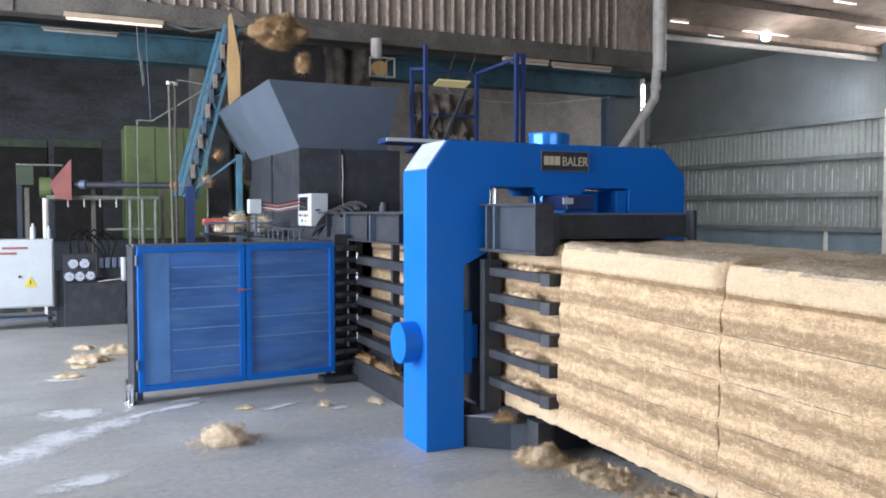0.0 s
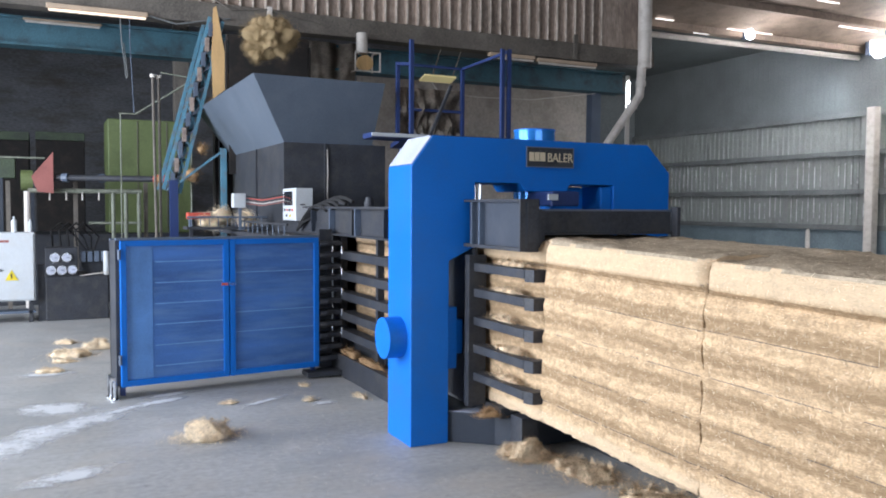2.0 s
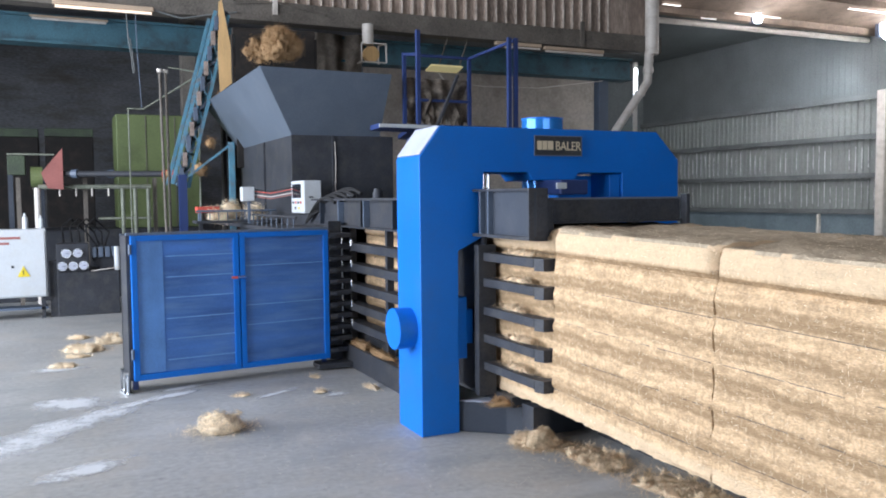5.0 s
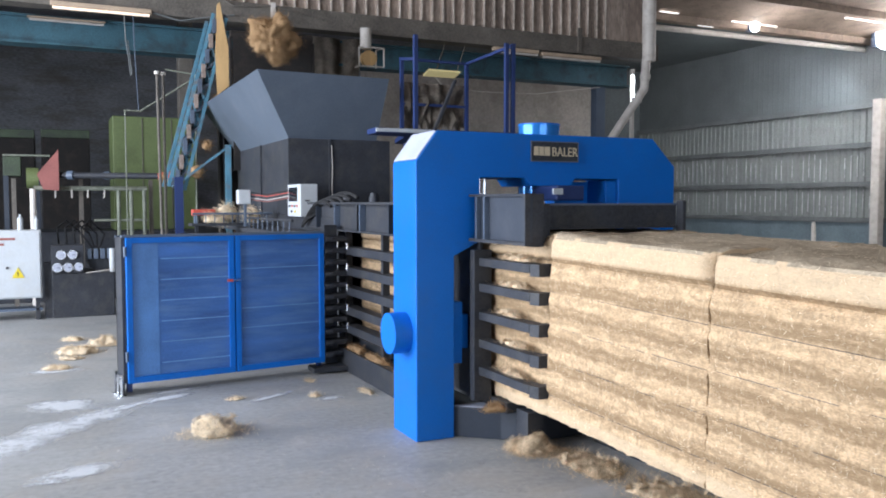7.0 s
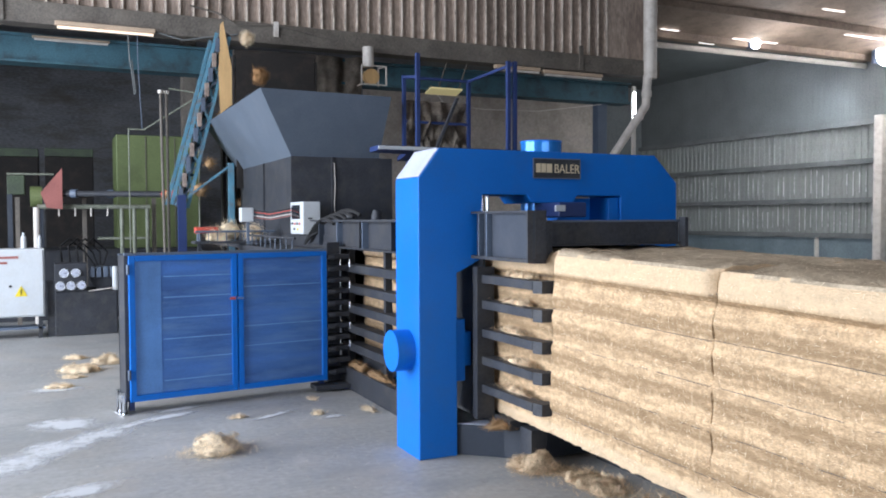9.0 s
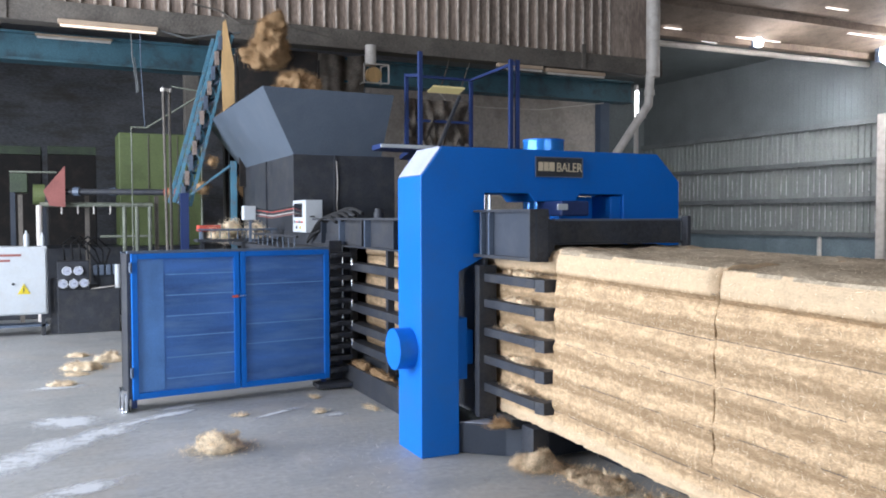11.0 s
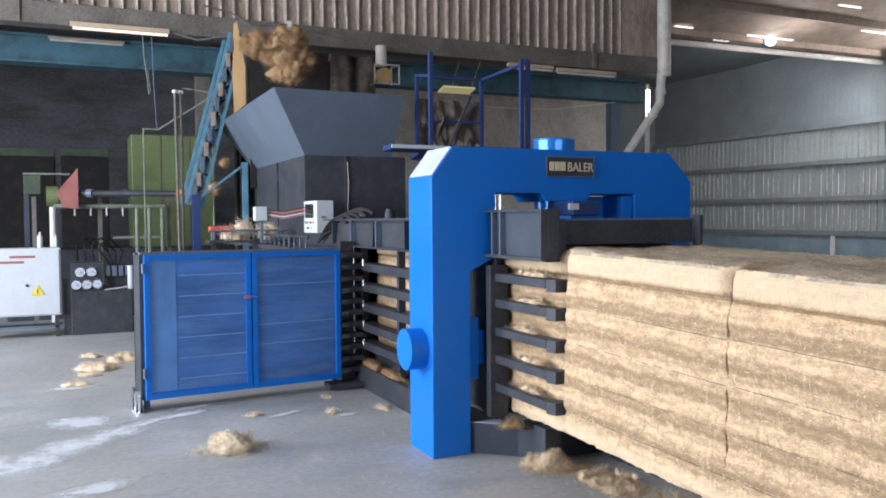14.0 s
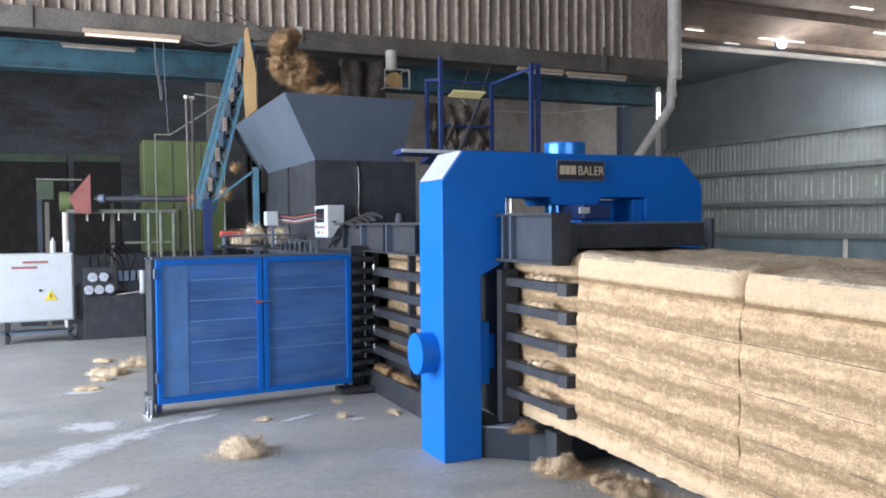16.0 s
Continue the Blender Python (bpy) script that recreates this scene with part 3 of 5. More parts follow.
# roof falling from the camera side towards the rear line
RY0, RZ0, RY1, RZ1 = -9.6, 9.6, 15.5, 5.75
rf = bmesh.new()
prism([(RY0, RZ0), (RY1, RZ1), (RY1, RZ1 + 0.12), (RY0, RZ0 + 0.12)], -14, 22, "x", bm=rf)
for k in range(17):
    y = RY0 + 0.6 + k * 1.5
    z = RZ0 + (RZ1 - RZ0) * (y - RY0) / (RY1 - RY0)
    box(rf, -14, 22, y - 0.05, y + 0.05, z - 0.16, z - 0.002)
tagged(part("ceiling", rf, ROOFM), "brown sheet roof on purlins", "ceiling", kind="structure")
for a, b, y, z in ((12.45, 12.95, 14.83, 5.82), (14.0, 14.45, 15.3, 5.74), (14.66, 16.1, 14.9, 5.82), (15.12, 15.4, 14.86, 5.80), (17.3, 18.6, 13.95, 5.96), (15.3, 15.95, 12.9, 6.12)):
    setting("skylight", boxes((a, b, y - 0.03, y + 0.03, z - 0.012, z - 0.004)), SKYGAP, "bright gap of daylight between roof sheets", "skylight")
setting("ceiling_rear_right", boxes((10, 22, 15.6, 25.2, 6.38, 6.48)), DARKSHEET, "grey roof over the right-hand bay", "ceiling")
setting("ceiling_rear", boxes((-14, 10, 15.6, 25.2, 6.4, 6.5)), DARKWALL, "dark roof over the rear bay", "ceiling")
ev = setting("eave_pipe", rods(((10.6, 15.5, 5.62), (20, 15.5, 5.66), 0.07)), PVC, "pale pipe along the edge of the roof", "pipe")

# hanging sheet wall over the open bay
YW = 13.0
hw = setting("wall_hanging", corrugated("x", -9, 9.6, 4.55, 6.6, YW, 0.2, 0.04), RUST, "rusty brown ribbed sheet wall hanging above the bay", "wall")
part("end_strip", boxes((9.6, 10.6, YW - 0.05, YW + 0.02, 4.55, 6.6)), RUST, hw)
part("lintel_beam", boxes((-9, 10.75, YW - 0.16, YW + 0.16, 4.29, 4.6), bevel=0.01), DARKBEAM, hw, "grimy steel lintel beam")
# pale strips painted as the bright glints along the ribs
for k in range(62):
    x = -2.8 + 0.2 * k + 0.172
    part("wall_rib", boxes((x - 0.013, x + 0.011, YW - 0.056, YW - 0.042, 4.62, 6.4)), RIBGLINT, hw)
part("bracket", boxes((3.16, 3.23, YW - 0.20, YW - 0.16, 4.40, 4.63)), PVC, hw, "small white bracket")
for x in (-3.6, -0.6, 8.9):
    part("cleat", boxes((x - 0.04, x + 0.04, YW - 0.19, YW - 0.16, 4.3, 4.75)), DARKBEAM, hw)
setting("crane_beam", boxes((-9, 11.6, 14.9, 15.1, 4.12, 4.5), (-9, 11.6, 14.8, 15.2, 4.08, 4.12), (-9, 11.6, 14.8, 15.2, 4.5, 4.54)), TEAL, "teal painted steel beam across the bay", "beam")
setting("column", boxes((2.1, 2.35, 15.2, 15.45, 0, 6.4), bevel=0.01), DARKBEAM, "dark steel column behind the machines", "column")
setting("column", boxes((10.85, 11.1, 15.0, 15.2, 0, 4.1), bevel=0.01), GREY_STEEL, "pale grey steel post in the bay", "column")


def downpipe():
    d = thing("downpipe", "white plastic rain pipe bending round the lintel", "pipe", place=(0, 0, 0))
    part("pipe_top", rods(((10.48, 12.8, 6.4), (10.48, 12.8, 4.25), 0.13), seg=14), PVC, d, smooth=True)
    part("pipe_drop", tube(bmesh.new(), [(10.42, 12.8, 4.3), (10.38, 12.8, 3.72), (9.62, 12.8, 2.75), (9.62, 12.8, 0.0)], 0.085, 12), PVC, d, smooth=True)
    for p in ((10.4, 12.8, 3.95), (10.2, 12.8, 3.5)):
        part("socket", rods(((p[0], p[1], p[2] - 0.05), (p[0], p[1], p[2] + 0.05), 0.1), seg=14), PVC, d)


downpipe()


def tube_lamp(x0, x1, y, z, lit, deep=0.065):
    t = thing("tube_lamp", "long tube light fixed under the beam" if lit else "unlit white tube light under the beam", "lamp", "tube lamps on the lintel", (x0, y, z))
    part("casing", boxes((0, x1 - x0, -0.05, 0.05, 0.0, deep), bevel=0.01), CREAM, t)
    part("tube", rods(((0.03, -0.03, -0.025), (x1 - x0 - 0.03, -0.03, -0.025), 0.02)), TUBE if lit else PVC, t)


tube_lamp(0.07, 1.40, 12.78, 4.27, True)
tube_lamp(7.06, 7.98, 12.80, 4.20, False)
tube_lamp(8.04, 9.34, 12.80, 4.18, False)
tube_lamp(-0.25, 0.9, 14.75, 4.47, False, 0.03)


# ---- baler ----
baler = thing("baler", "blue and black horizontal baling press with arch frame", "baling press", place=(0, 0, 0))
YA, YB = 4.81, 5.2
# arch: two posts and the head beam, one welded box section
arch = prism([(2.10, 0), (2.37, 0), (2.37, 1.2), (2.56, 1.29), (2.56, 1.712), (2.90, 1.712), (2.94, 1.66), (3.27, 1.66), (3.31, 1.712), (3.68, 1.712),
              (3.68, 1.29), (3.92, 1.2), (3.92, 0), (4.19, 0), (4.19, 1.81), (3.985, 2.01), (2.25, 2.01), (2.10, 1.81)], YA, YB, "y", bevel=0.006)
part("arch_frame", arch, BLUE, baler, "bright blue welded arch frame")
# thin pale plate painted as skylight shining on the sloping shoulder
part("shoulder_sheen", prism([(2.106, 1.822), (2.244, 2.006), (2.240, 2.009), (2.102, 1.825)], YA + 0.008, YB - 0.008, "y"), DUST_SHEEN, baler, "pale painted sheen on the sloping shoulder")
part("hydraulic_cylinder", rods(((3.13, 5.0, 1.6), (3.13, 5.0, 2.085), 0.145), seg=32), GLOSSBLUE, baler, smooth=True)
for x in (2.68, 2.72):
    part("guide_rod", rods(((x, 5.05, 1.5), (x, 5.05, 1.75), 0.014)), CHROME, baler, "bright steel rod")
part("cylinder_rim", rods(((3.13, 5.0, 2.085), (3.13, 5.0, 2.097), 0.148), seg=32), BLUE, baler)
part("pivot_drum", rods(((1.98, 5.0, 0.692), (2.12, 5.0, 0.692), 0.135), seg=36), BLUE, baler, smooth=True)
part("pivot_plate", boxes((2.37, 2.455, 4.86, 5.10, 0.48, 0.89), (2.455, 2.52, 4.90, 5.06, 0.57, 0.80), bevel=0.006), BLUE, baler)
plate = part("name_plate", boxes((2.945, 3.318, 4.795, 4.808, 1.828, 1.960), bevel=0.003), BLACK, baler, "black name plate with pale lettering")
part("plate_rim", boxes((2.940, 3.323, 4.792, 4.800, 1.957, 1.963), (2.940, 3.323, 4.792, 4.800, 1.825, 1.831), (2.940, 2.946, 4.792, 4.800, 1.831, 1.957), (3.317, 3.323, 4.792, 4.800, 1.831, 1.957)), GREY_STEEL, plate)


def lettering(text, x, y, z, size, material, parent, sx=1.0):
    cu = bpy.data.curves.new("letters", "FONT")
    cu.body, cu.size, cu.extrude = text, size, 0.002
    tmp = new("letters", cu)
    me = bpy.data.meshes.new_from_object(tmp.evaluated_get(bpy.context.evaluated_depsgraph_get()))
    bpy.data.objects.remove(tmp)
    me.materials.append(material)
    ob = new("letters", me)
    ob.parent = parent
    ob.matrix_basis = Matrix.Translation((x, y, z)) @ pose(0, 0, 0, 90) @ Matrix.Diagonal((sx, 1, 1, 1))
    return ob


lettering("BALER", 3.105, 4.793, 1.864, 0.088, GOLD, plate, 0.85)
for i, (x, w) in enumerate(((2.962, 0.036), (3.004, 0.036), (3.046, 0.042))):
    part("mark", boxes((x, x + w, 4.790, 4.794, 1.866, 1.926)), GOLD, plate)

# tension arms in front of the arch
for i, z in enumerate((1.163, 0.997, 0.812, 0.632, 0.45)):
    a = part("tension_bar", boxes((2.505, 2.60, 4.10, 4.74, z - 0.027, z + 0.027), bevel=0.004), BLACK, baler, "dark grey steel tension bar")
    part("bar_tip", prism([(2.53, 4.03), (2.62, 4.03), (2.62, 4.10), (2.51, 4.10)], z - 0.045, z + 0.027, "z"), BLACK, a)
    part("edge_weld", boxes((2.500, 2.505, 4.735, 4.745, z - 0.027, z + 0.027)), CHROME, a)
part("tension_plate", boxes((2.47, 2.60, 4.72, 4.78, 0.25, 1.24), bevel=0.004), BLACK, baler)
part("tension_plate", boxes((3.70, 3.9, 4.72, 4.78, 0.25, 1.24), bevel=0.004), BLACK, baler)
part("channel_cheek", boxes((2.545, 2.565, 4.78, 5.25, 0.25, 1.31)), BLACK, baler)
# pressing lid over the channel
lid = part("press_lid", boxes((2.66, 3.66, 4.18, 4.24, 1.39, 1.535), (2.52, 2.60, 4.09, 4.16, 1.29, 1.60), (2.60, 2.66, 4.12, 4.2, 1.31, 1.54), (3.66, 3.69, 4.12, 4.18, 1.31, 1.56), (2.56, 3.72, 4.16, 7.4, 1.385, 1.40), bevel=0.004), BLACK, baler)
part("lid_side", boxes((2.505, 2.52, 4.09, 4.78, 1.315, 1.585)), SLATE, lid)
part("lid_rim", boxes((2.47, 2.53, 4.09, 4.80, 1.585, 1.60), (2.47, 2.53, 4.09, 4.80, 1.295, 1.315)), BLACK, lid)
for y, m in ((4.585, GREY_STEEL), (4.69, GREY_STEEL), (4.09, BLACK)):
    part("lid_rib", boxes((2.47, 2.505, y, y + 0.012, 1.315, 1.585)), m, lid)
part("lid_edge", boxes((2.66, 3.66, 4.175, 4.19, 1.530, 1.542)), GREY_STEEL, lid)
part("lid_bracket", boxes((3.02, 3.24, 4.6, 5.05, 1.56, 1.66), bevel=0.01), NAVY, lid)
part("lid_tag", boxes((2.985, 3.06, 4.585, 4.60, 1.60, 1.64)), WHITE, lid)
part("guide_block", boxes((3.585, 3.675, 4.83, 5.19, 1.3, 1.70), (3.3, 3.585, 5.05, 5.19, 1.5, 1.70), bevel=0.006), BLUE, baler)
# foot under the channel
part("foot", prism([(2.37, 4.845), (2.62, 4.63), (2.72, 4.50), (3.6, 4.50), (3.9, 4.845)], 0, 0.20, "z", bevel=0.006), SLATE, baler)
part("foot_dust", prism([(2.39, 4.842), (2.62, 4.645), (2.70, 4.52), (3.0, 4.52), (3.0, 4.842)], 0.2005, 0.206, "z"), DUST_SHEEN, baler, "pale dust on the foot plate")
part("foot_end", boxes((2.66, 2.78, 4.36, 4.50, 0.06, 0.235), bevel=0.004), BLACK, baler)
part("channel_floor", boxes((2.60, 3.83, 4.52, 12.0, 0.20, 0.27)), BLACK, baler)
part("base_beam", boxes((2.42, 2.56, 5.2, 12.0, 0, 0.20), bevel=0.005), BLACK, baler)
part("base_beam", boxes((3.73, 3.87, 5.2, 12.0, 0, 0.20), bevel=0.005), BLACK, baler)
# slotted side of the channel behind the arch
for z in (1.105, 0.918, 0.735, 0.553, 0.385):
    part("channel_bar", boxes((2.45, 2.57, 5.2, 7.40, z - 0.036, z + 0.036), bevel=0.004), BLACK, baler)
    for y in (7.05, 7.32):
        part("stud", rods(((2.40, y, z + 0.02), (2.40, y, z + 0.08), 0.008)), CHROME, baler)
for y in (6.42, 7.36):
    part("channel_post", boxes((2.50, 2.56, y, y + 0.05, 0.2, 1.31)), BLACK, baler)
part("channel_wall", boxes((3.72, 3.84, 4.8, 12.0, 0.27, 1.38)), BLACK, baler)
top = part("top_channel", boxes((2.46, 2.54, 5.2, 8.3, 1.30, 1.53)), BLACK, baler)
part("flange", boxes((2.40, 2.54, 5.2, 8.3, 1.53, 1.55), (2.40, 2.54, 5.2, 8.3, 1.285, 1.30)), BLACK, top)
for y, m in ((5.5, SLATE), (6.05, SLATE), (6.72, GREY_STEEL), (6.80, BLACK), (7.42, GREY_STEEL), (8.0, SLATE)):
    part("stiffener", boxes((2.405, 2.46, y, y + 0.02, 1.30, 1.53)), m, top)
for y in (6.62, 7.3):
    k = part("lug", rods(((2.5, y, 1.55), (2.5, y, 1.60), 0.045), seg=14), BLACK, baler)
    part("lug_head", rods(((2.5, y, 1.60), (2.5, y, 1.63), 0.035), seg=14), BLACK, k)
# press chamber, feed chute and hopper
part("press_chamber", boxes((2.45, 2.52, 7.45, 12.2, 0.2, 1.40), (3.72, 3.84, 7.45, 12.2, 0.27, 1.40), (2.52, 3.72, 7.45, 9.14, 1.33, 1.40), bevel=0.004), BLACK, baler)
chute = part("feed_chute", boxes((2.45, 2.48, 9.14, 12.0, 1.40, 2.27), (3.62, 3.65, 9.14, 12.0, 1.40, 2.27), (2.48, 3.62, 9.14, 9.17, 1.40, 2.27), (2.48, 3.62, 11.97, 12.0, 1.40, 2.27)), BLACK, baler, "black steel feed chute")
for r in ((2.43, 2.45, 9.14, 9.18), (2.43, 2.45, 10.5, 10.55), (2.90, 2.92, 9.12, 9.14)):
    part("chute_rib", boxes((*r, 1.40, 2.27)), BLACK, chute)
part("chute_cable", tube(bmesh.new(), [(2.93, 9.125, 2.2), (2.94, 9.125, 1.95), (2.93, 9.125, 1.7), (2.95, 9.125, 1.5)], 0.006), PVC, chute)


def hopper():
    lo = [(2.45, 9.19, 2.27), (3.50, 9.19, 2.27), (3.50, 12.1, 2.27), (2.45, 12.1, 2.27)]
    hi = [(2.012, 8.79, 2.955), (3.51, 8.79, 2.945), (3.51, 12.45, 2.945), (2.012, 12.45, 2.945)]
    bm = bmesh.new()
    for i in range(4):
        j = (i + 1) % 4
        cx, cy = 2.9, 10.6
        q = [Vector(lo[i]), Vector(lo[j]), Vector(hi[j]), Vector(hi[i])]
        inner = [p + (Vector((cx, cy, p.z)) - p).normalized() * 0.012 for p in q]
        a = [bm.verts.new(p) for p in q]
        b = [bm.verts.new(p) for p in inner]
        bm.faces.new(a)
        bm.faces.new(b[::-1])
        for k in range(4):
            bm.faces.new((a[k], b[k], b[(k + 1) % 4], a[(k + 1) % 4]))
    bmesh.ops.recalc_face_normals(bm, faces=bm.faces[:])
    h = part("hopper", bm, HOPPER, baler, "slate grey flared sheet-steel hopper")
    part("seam", boxes((2.44, 3.52, 9.17, 9.2, 2.255, 2.28)), GREY_STEEL, h)


hopper()


def control_box():
    c = part("control_box", boxes((2.40, 2.59, 8.56, 9.08, 1.395, 1.745), bevel=0.008), WHITE, baler, "white control box with a dark screen")
    part("screen", boxes((2.392, 2.402, 8.68, 9.0, 1.56, 1.71)), GLASS, c)
    for y, z, m in ((8.68, 1.51, RED), (8.78, 1.51, BLACK), (8.88, 1.51, RED), (8.98, 1.51, BLACK), (8.76, 1.45, YELLOW), (8.9, 1.45, BLACK)):
        part("button", rods(((2.388, y, z), (2.404, y, z), 0.014)), m, c)
    part("latch", boxes((2.45, 2.50, 8.552, 8.562, 1.56, 1.575)), BLACK, c)


control_box()
jb = part("junction_box", boxes((1.90, 2.04, 9.3, 9.42, 1.53, 1.69), bevel=0.01), WHITE, baler, "small white junction box")
for k in range(5):
    part("cable", tube(bmesh.new(), [(2.05, 9.35, 1.58 + 0.02 * k), (2.2, 9.2, 1.555 + 0.02 * k), (2.40, 9.0, 1.60 + 0.02 * k)], 0.005, 6), (SALMON, PVC, BLACK, RED, RUBBER)[k], jb)
part("bracket", boxes((1.97, 2.0, 9.34, 9.37, 1.28, 1.53)), GREY_STEEL, jb)
for k in range(5):
    pts = [(2.40, 8.5 - 0.05 * k, 1.30 + 0.02 * k)]
    for a in range(1, 9):
        f = a / 8
        pts.append((2.40 + 0.02 * k, 8.5 - 0.05 * k - f * (1.0 + 0.08 * k), 1.30 + 0.02 * k + 0.26 * math.sin(f * 2.2)))
    part("hose", tube(bmesh.new(), pts, 0.016, 7), RUBBER, baler, "black hydraulic hose")
# wire-tying fingers beside the channel
for k in range(11):
    z = 0.14 + k * 0.105
    f = part("tying_finger", boxes((2.24, 2.46, 7.22, 7.34, z, z + 0.045), bevel=0.006), BLACK, baler)
    part("roller", rods(((2.235, 7.18, z + 0.022), (2.30, 7.18, z + 0.022), 0.024)), BLACK, f)
part("finger_post", boxes((2.28, 2.40, 7.34, 7.46, 0, 1.34)), BLACK, baler)
part("finger_foot", boxes((2.1, 2.46, 7.1, 7.3, 0.02, 0.06)), BLACK, baler)
part("roof_deck", boxes((2.0, 2.45, 7.5, 12.0, 1.22, 1.26)), BLACK, baler)
for k in range(12):
    y = 7.7 + k * 0.22
    part("pin", rods(((2.05, y, 1.26), (2.05, y, 1.36), 0.005)), GREY_STEEL, baler)
part("pin_rail", rods(((2.05, 7.6, 1.375), (2.05, 11.0, 1.375), 0.012)), BLACK, baler)
# deck with railing over the chamber
deck = part("service_deck", prism([(2.93, 7.7), (4.6, 7.7), (4.6, 9.1), (3.7, 9.1), (3.4, 8.1), (2.95, 8.0)], 2.24, 2.29, "z"), NAVY, baler)
part("deck_edge", boxes((2.93, 3.55, 7.68, 7.70, 2.25, 2.285)), WHITE, deck)
for x, y in ((3.38, 7.75), (4.44, 7.75), (4.52, 7.75), (3.75, 9.0), (4.6, 9.0)):
    part("rail_post", boxes((x - 0.02, x + 0.02, y - 0.02, y + 0.02, 2.29, 3.24)), NAVY, deck)
for a, b in (((4.52, 7.75, 3.22), (4.6, 9.0, 3.22)), ((3.75, 9.0, 3.22), (4.6, 9.0, 3.22)), ((3.38, 7.75, 3.0), (3.75, 9.0, 3.22)), ((3.75, 9.0, 2.7), (4.6, 9.0, 2.7))):
    part("rail", beam(bmesh.new(), a, b, 0.03, 0.03), NAVY, deck)
part("ladder_side", beam(bmesh.new(), (3.95, 8.6, 2.29), (4.25, 8.6, 2.95), 0.04, 0.03), BLACK, deck)
for x in (3.75, 4.5):
    part("deck_leg", boxes((x, x + 0.06, 8.9, 8.96, 1.40, 2.24)), NAVY, deck)


# ---- guard cage with two mesh doors ----
def guard_cage():
    ax, ay, bx, by = 0.53, 7.0, 2.22, 7.21
    ang = math.degrees(math.atan2(by - ay, bx - ax))
    w = math.hypot(bx - ax, by - ay)
    g = thing("guard_cage", "blue steel guard cage with closed mesh doors", "guard", place=(ax, ay, 0))
    g.rotation_euler = (0, 0, radians(ang))
    part("end_panel", boxes((-0.03, 0.0, 0.0, 0.24, 0.10, 1.27), (-0.03, 0.02, 0.20, 0.24, 0.0, 1.27)), BLACK, g, "black sheet end panel")
    part("top_edge", boxes((-0.03, w, -0.03, 0.02, 1.272, 1.292), (-0.03, w, 0.20, 0.24, 1.26, 1.28)), GREY_STEEL, g)
    part("back_sheet", boxes((0.0, w, 0.20, 0.22, 0.10, 1.24)), SLATE, g)
    for x in (0.0, w - 0.05):
        part("corner_post", boxes((x, x + 0.04, 0.02, 0.06, 0.02, 1.27)), NAVY, g)
    # thin rails coloured as if their upper edges catch light
    for k in range(6):
        z = 0.24 + 0.17 * k
        part("mesh_rail", boxes((0.27, 0.83, -0.0215, -0.019, z, z + 0.008)), MESHLIT, g)
        if k in (1, 2, 4):
            part("mesh_rail", boxes((0.94, w - 0.05, -0.0215, -0.019, z + 0.06, z + 0.066)), MESHLIT, g)
    part("backing_strip", boxes((0.048, 0.25, -0.0215, -0.019, 0.152, 1.223)), MESHSTRIP, g)
    for x0, x1 in ((0.0, 0.875), (0.885, w)):
        d = part("door", boxes((x0 + 0.045, x1 - 0.045, -0.018, -0.014, 0.15, 1.225)), MESHBLUE, g, "dark blue wire mesh door leaf")
        for xa in (x0, x1 - 0.045):
            part("stile", boxes((xa, xa + 0.045, -0.04, 0.0, 0.10, 1.27), bevel=0.003), BLUE, d, "bright blue steel stile")
        for za, zb in ((0.10, 0.15), (1.225, 1.27)):
            part("rail", boxes((x0 + 0.045, x1 - 0.045, -0.04, 0.0, za, zb), bevel=0.003), BLUE, d, "bright blue steel rail")
    part("latch", boxes((0.81, 0.86, -0.055, -0.04, 0.88, 0.90)), RED, g)
    part("latch_pin", boxes((0.86, 0.93, -0.055, -0.04, 0.88, 0.90)), CHROME, g)
    for z in (0.28, 1.12):
        part("hinge", rods(((-0.01, -0.045, z), (-0.01, -0.045, z + 0.08), 0.012)), GREY_STEEL, g)
    for x, y in ((-0.04, 0.05), (-0.04, 0.19)):
        wl = part("caster_fork", boxes((x - 0.025, x + 0.025, y - 0.03, y + 0.03, 0.10, 0.17), (x - 0.028, x - 0.022, y - 0.02, y + 0.02, 0.03, 0.11), (x + 0.022, x + 0.028, y - 0.02, y + 0.02, 0.03, 0.11)), CHROME, g)
        part("caster_wheel", rods(((x - 0.018, y, 0.045), (x + 0.018, y, 0.045), 0.045), seg=18), RUBBER, wl)
        part("jack", rods(((x - 0.01, y - 0.07, 0.0), (x - 0.01, y - 0.07, 0.14), 0.012), ((x - 0.01, y - 0.07, 0.0), (x - 0.01, y - 0.07, 0.012), 0.04)), CHROME, g)
    return g


guard_cage()

# ---- bales ----
bale_thing(1, (2.58, 2.715, 0.275), 1.325, 1.13, 1.065, "pale tan pressed fibre bale leaving the press", tilt=1.2)
bale_thing(2, (2.555, 1.36, 0.262), 1.375, 1.13, 1.045, "pale tan pressed fibre bale pushed ahead on the floor side", tilt=1.2)
bale_thing(3, (2.635, 4.05, 0.272), 3.3, 1.13, 1.09, "fibre bale still inside the press channel", fuzz=2500)
rail_t = thing("bale_rail", "low steel track carrying the bales out of the press", "track", place=(0, 0, 0))
for x in (3.0, 3.45):
    part("track_rail", boxes((x + 0.15, x + 0.25, 0.9, 4.36, 0.0, 0.262)), BLACK, rail_t)


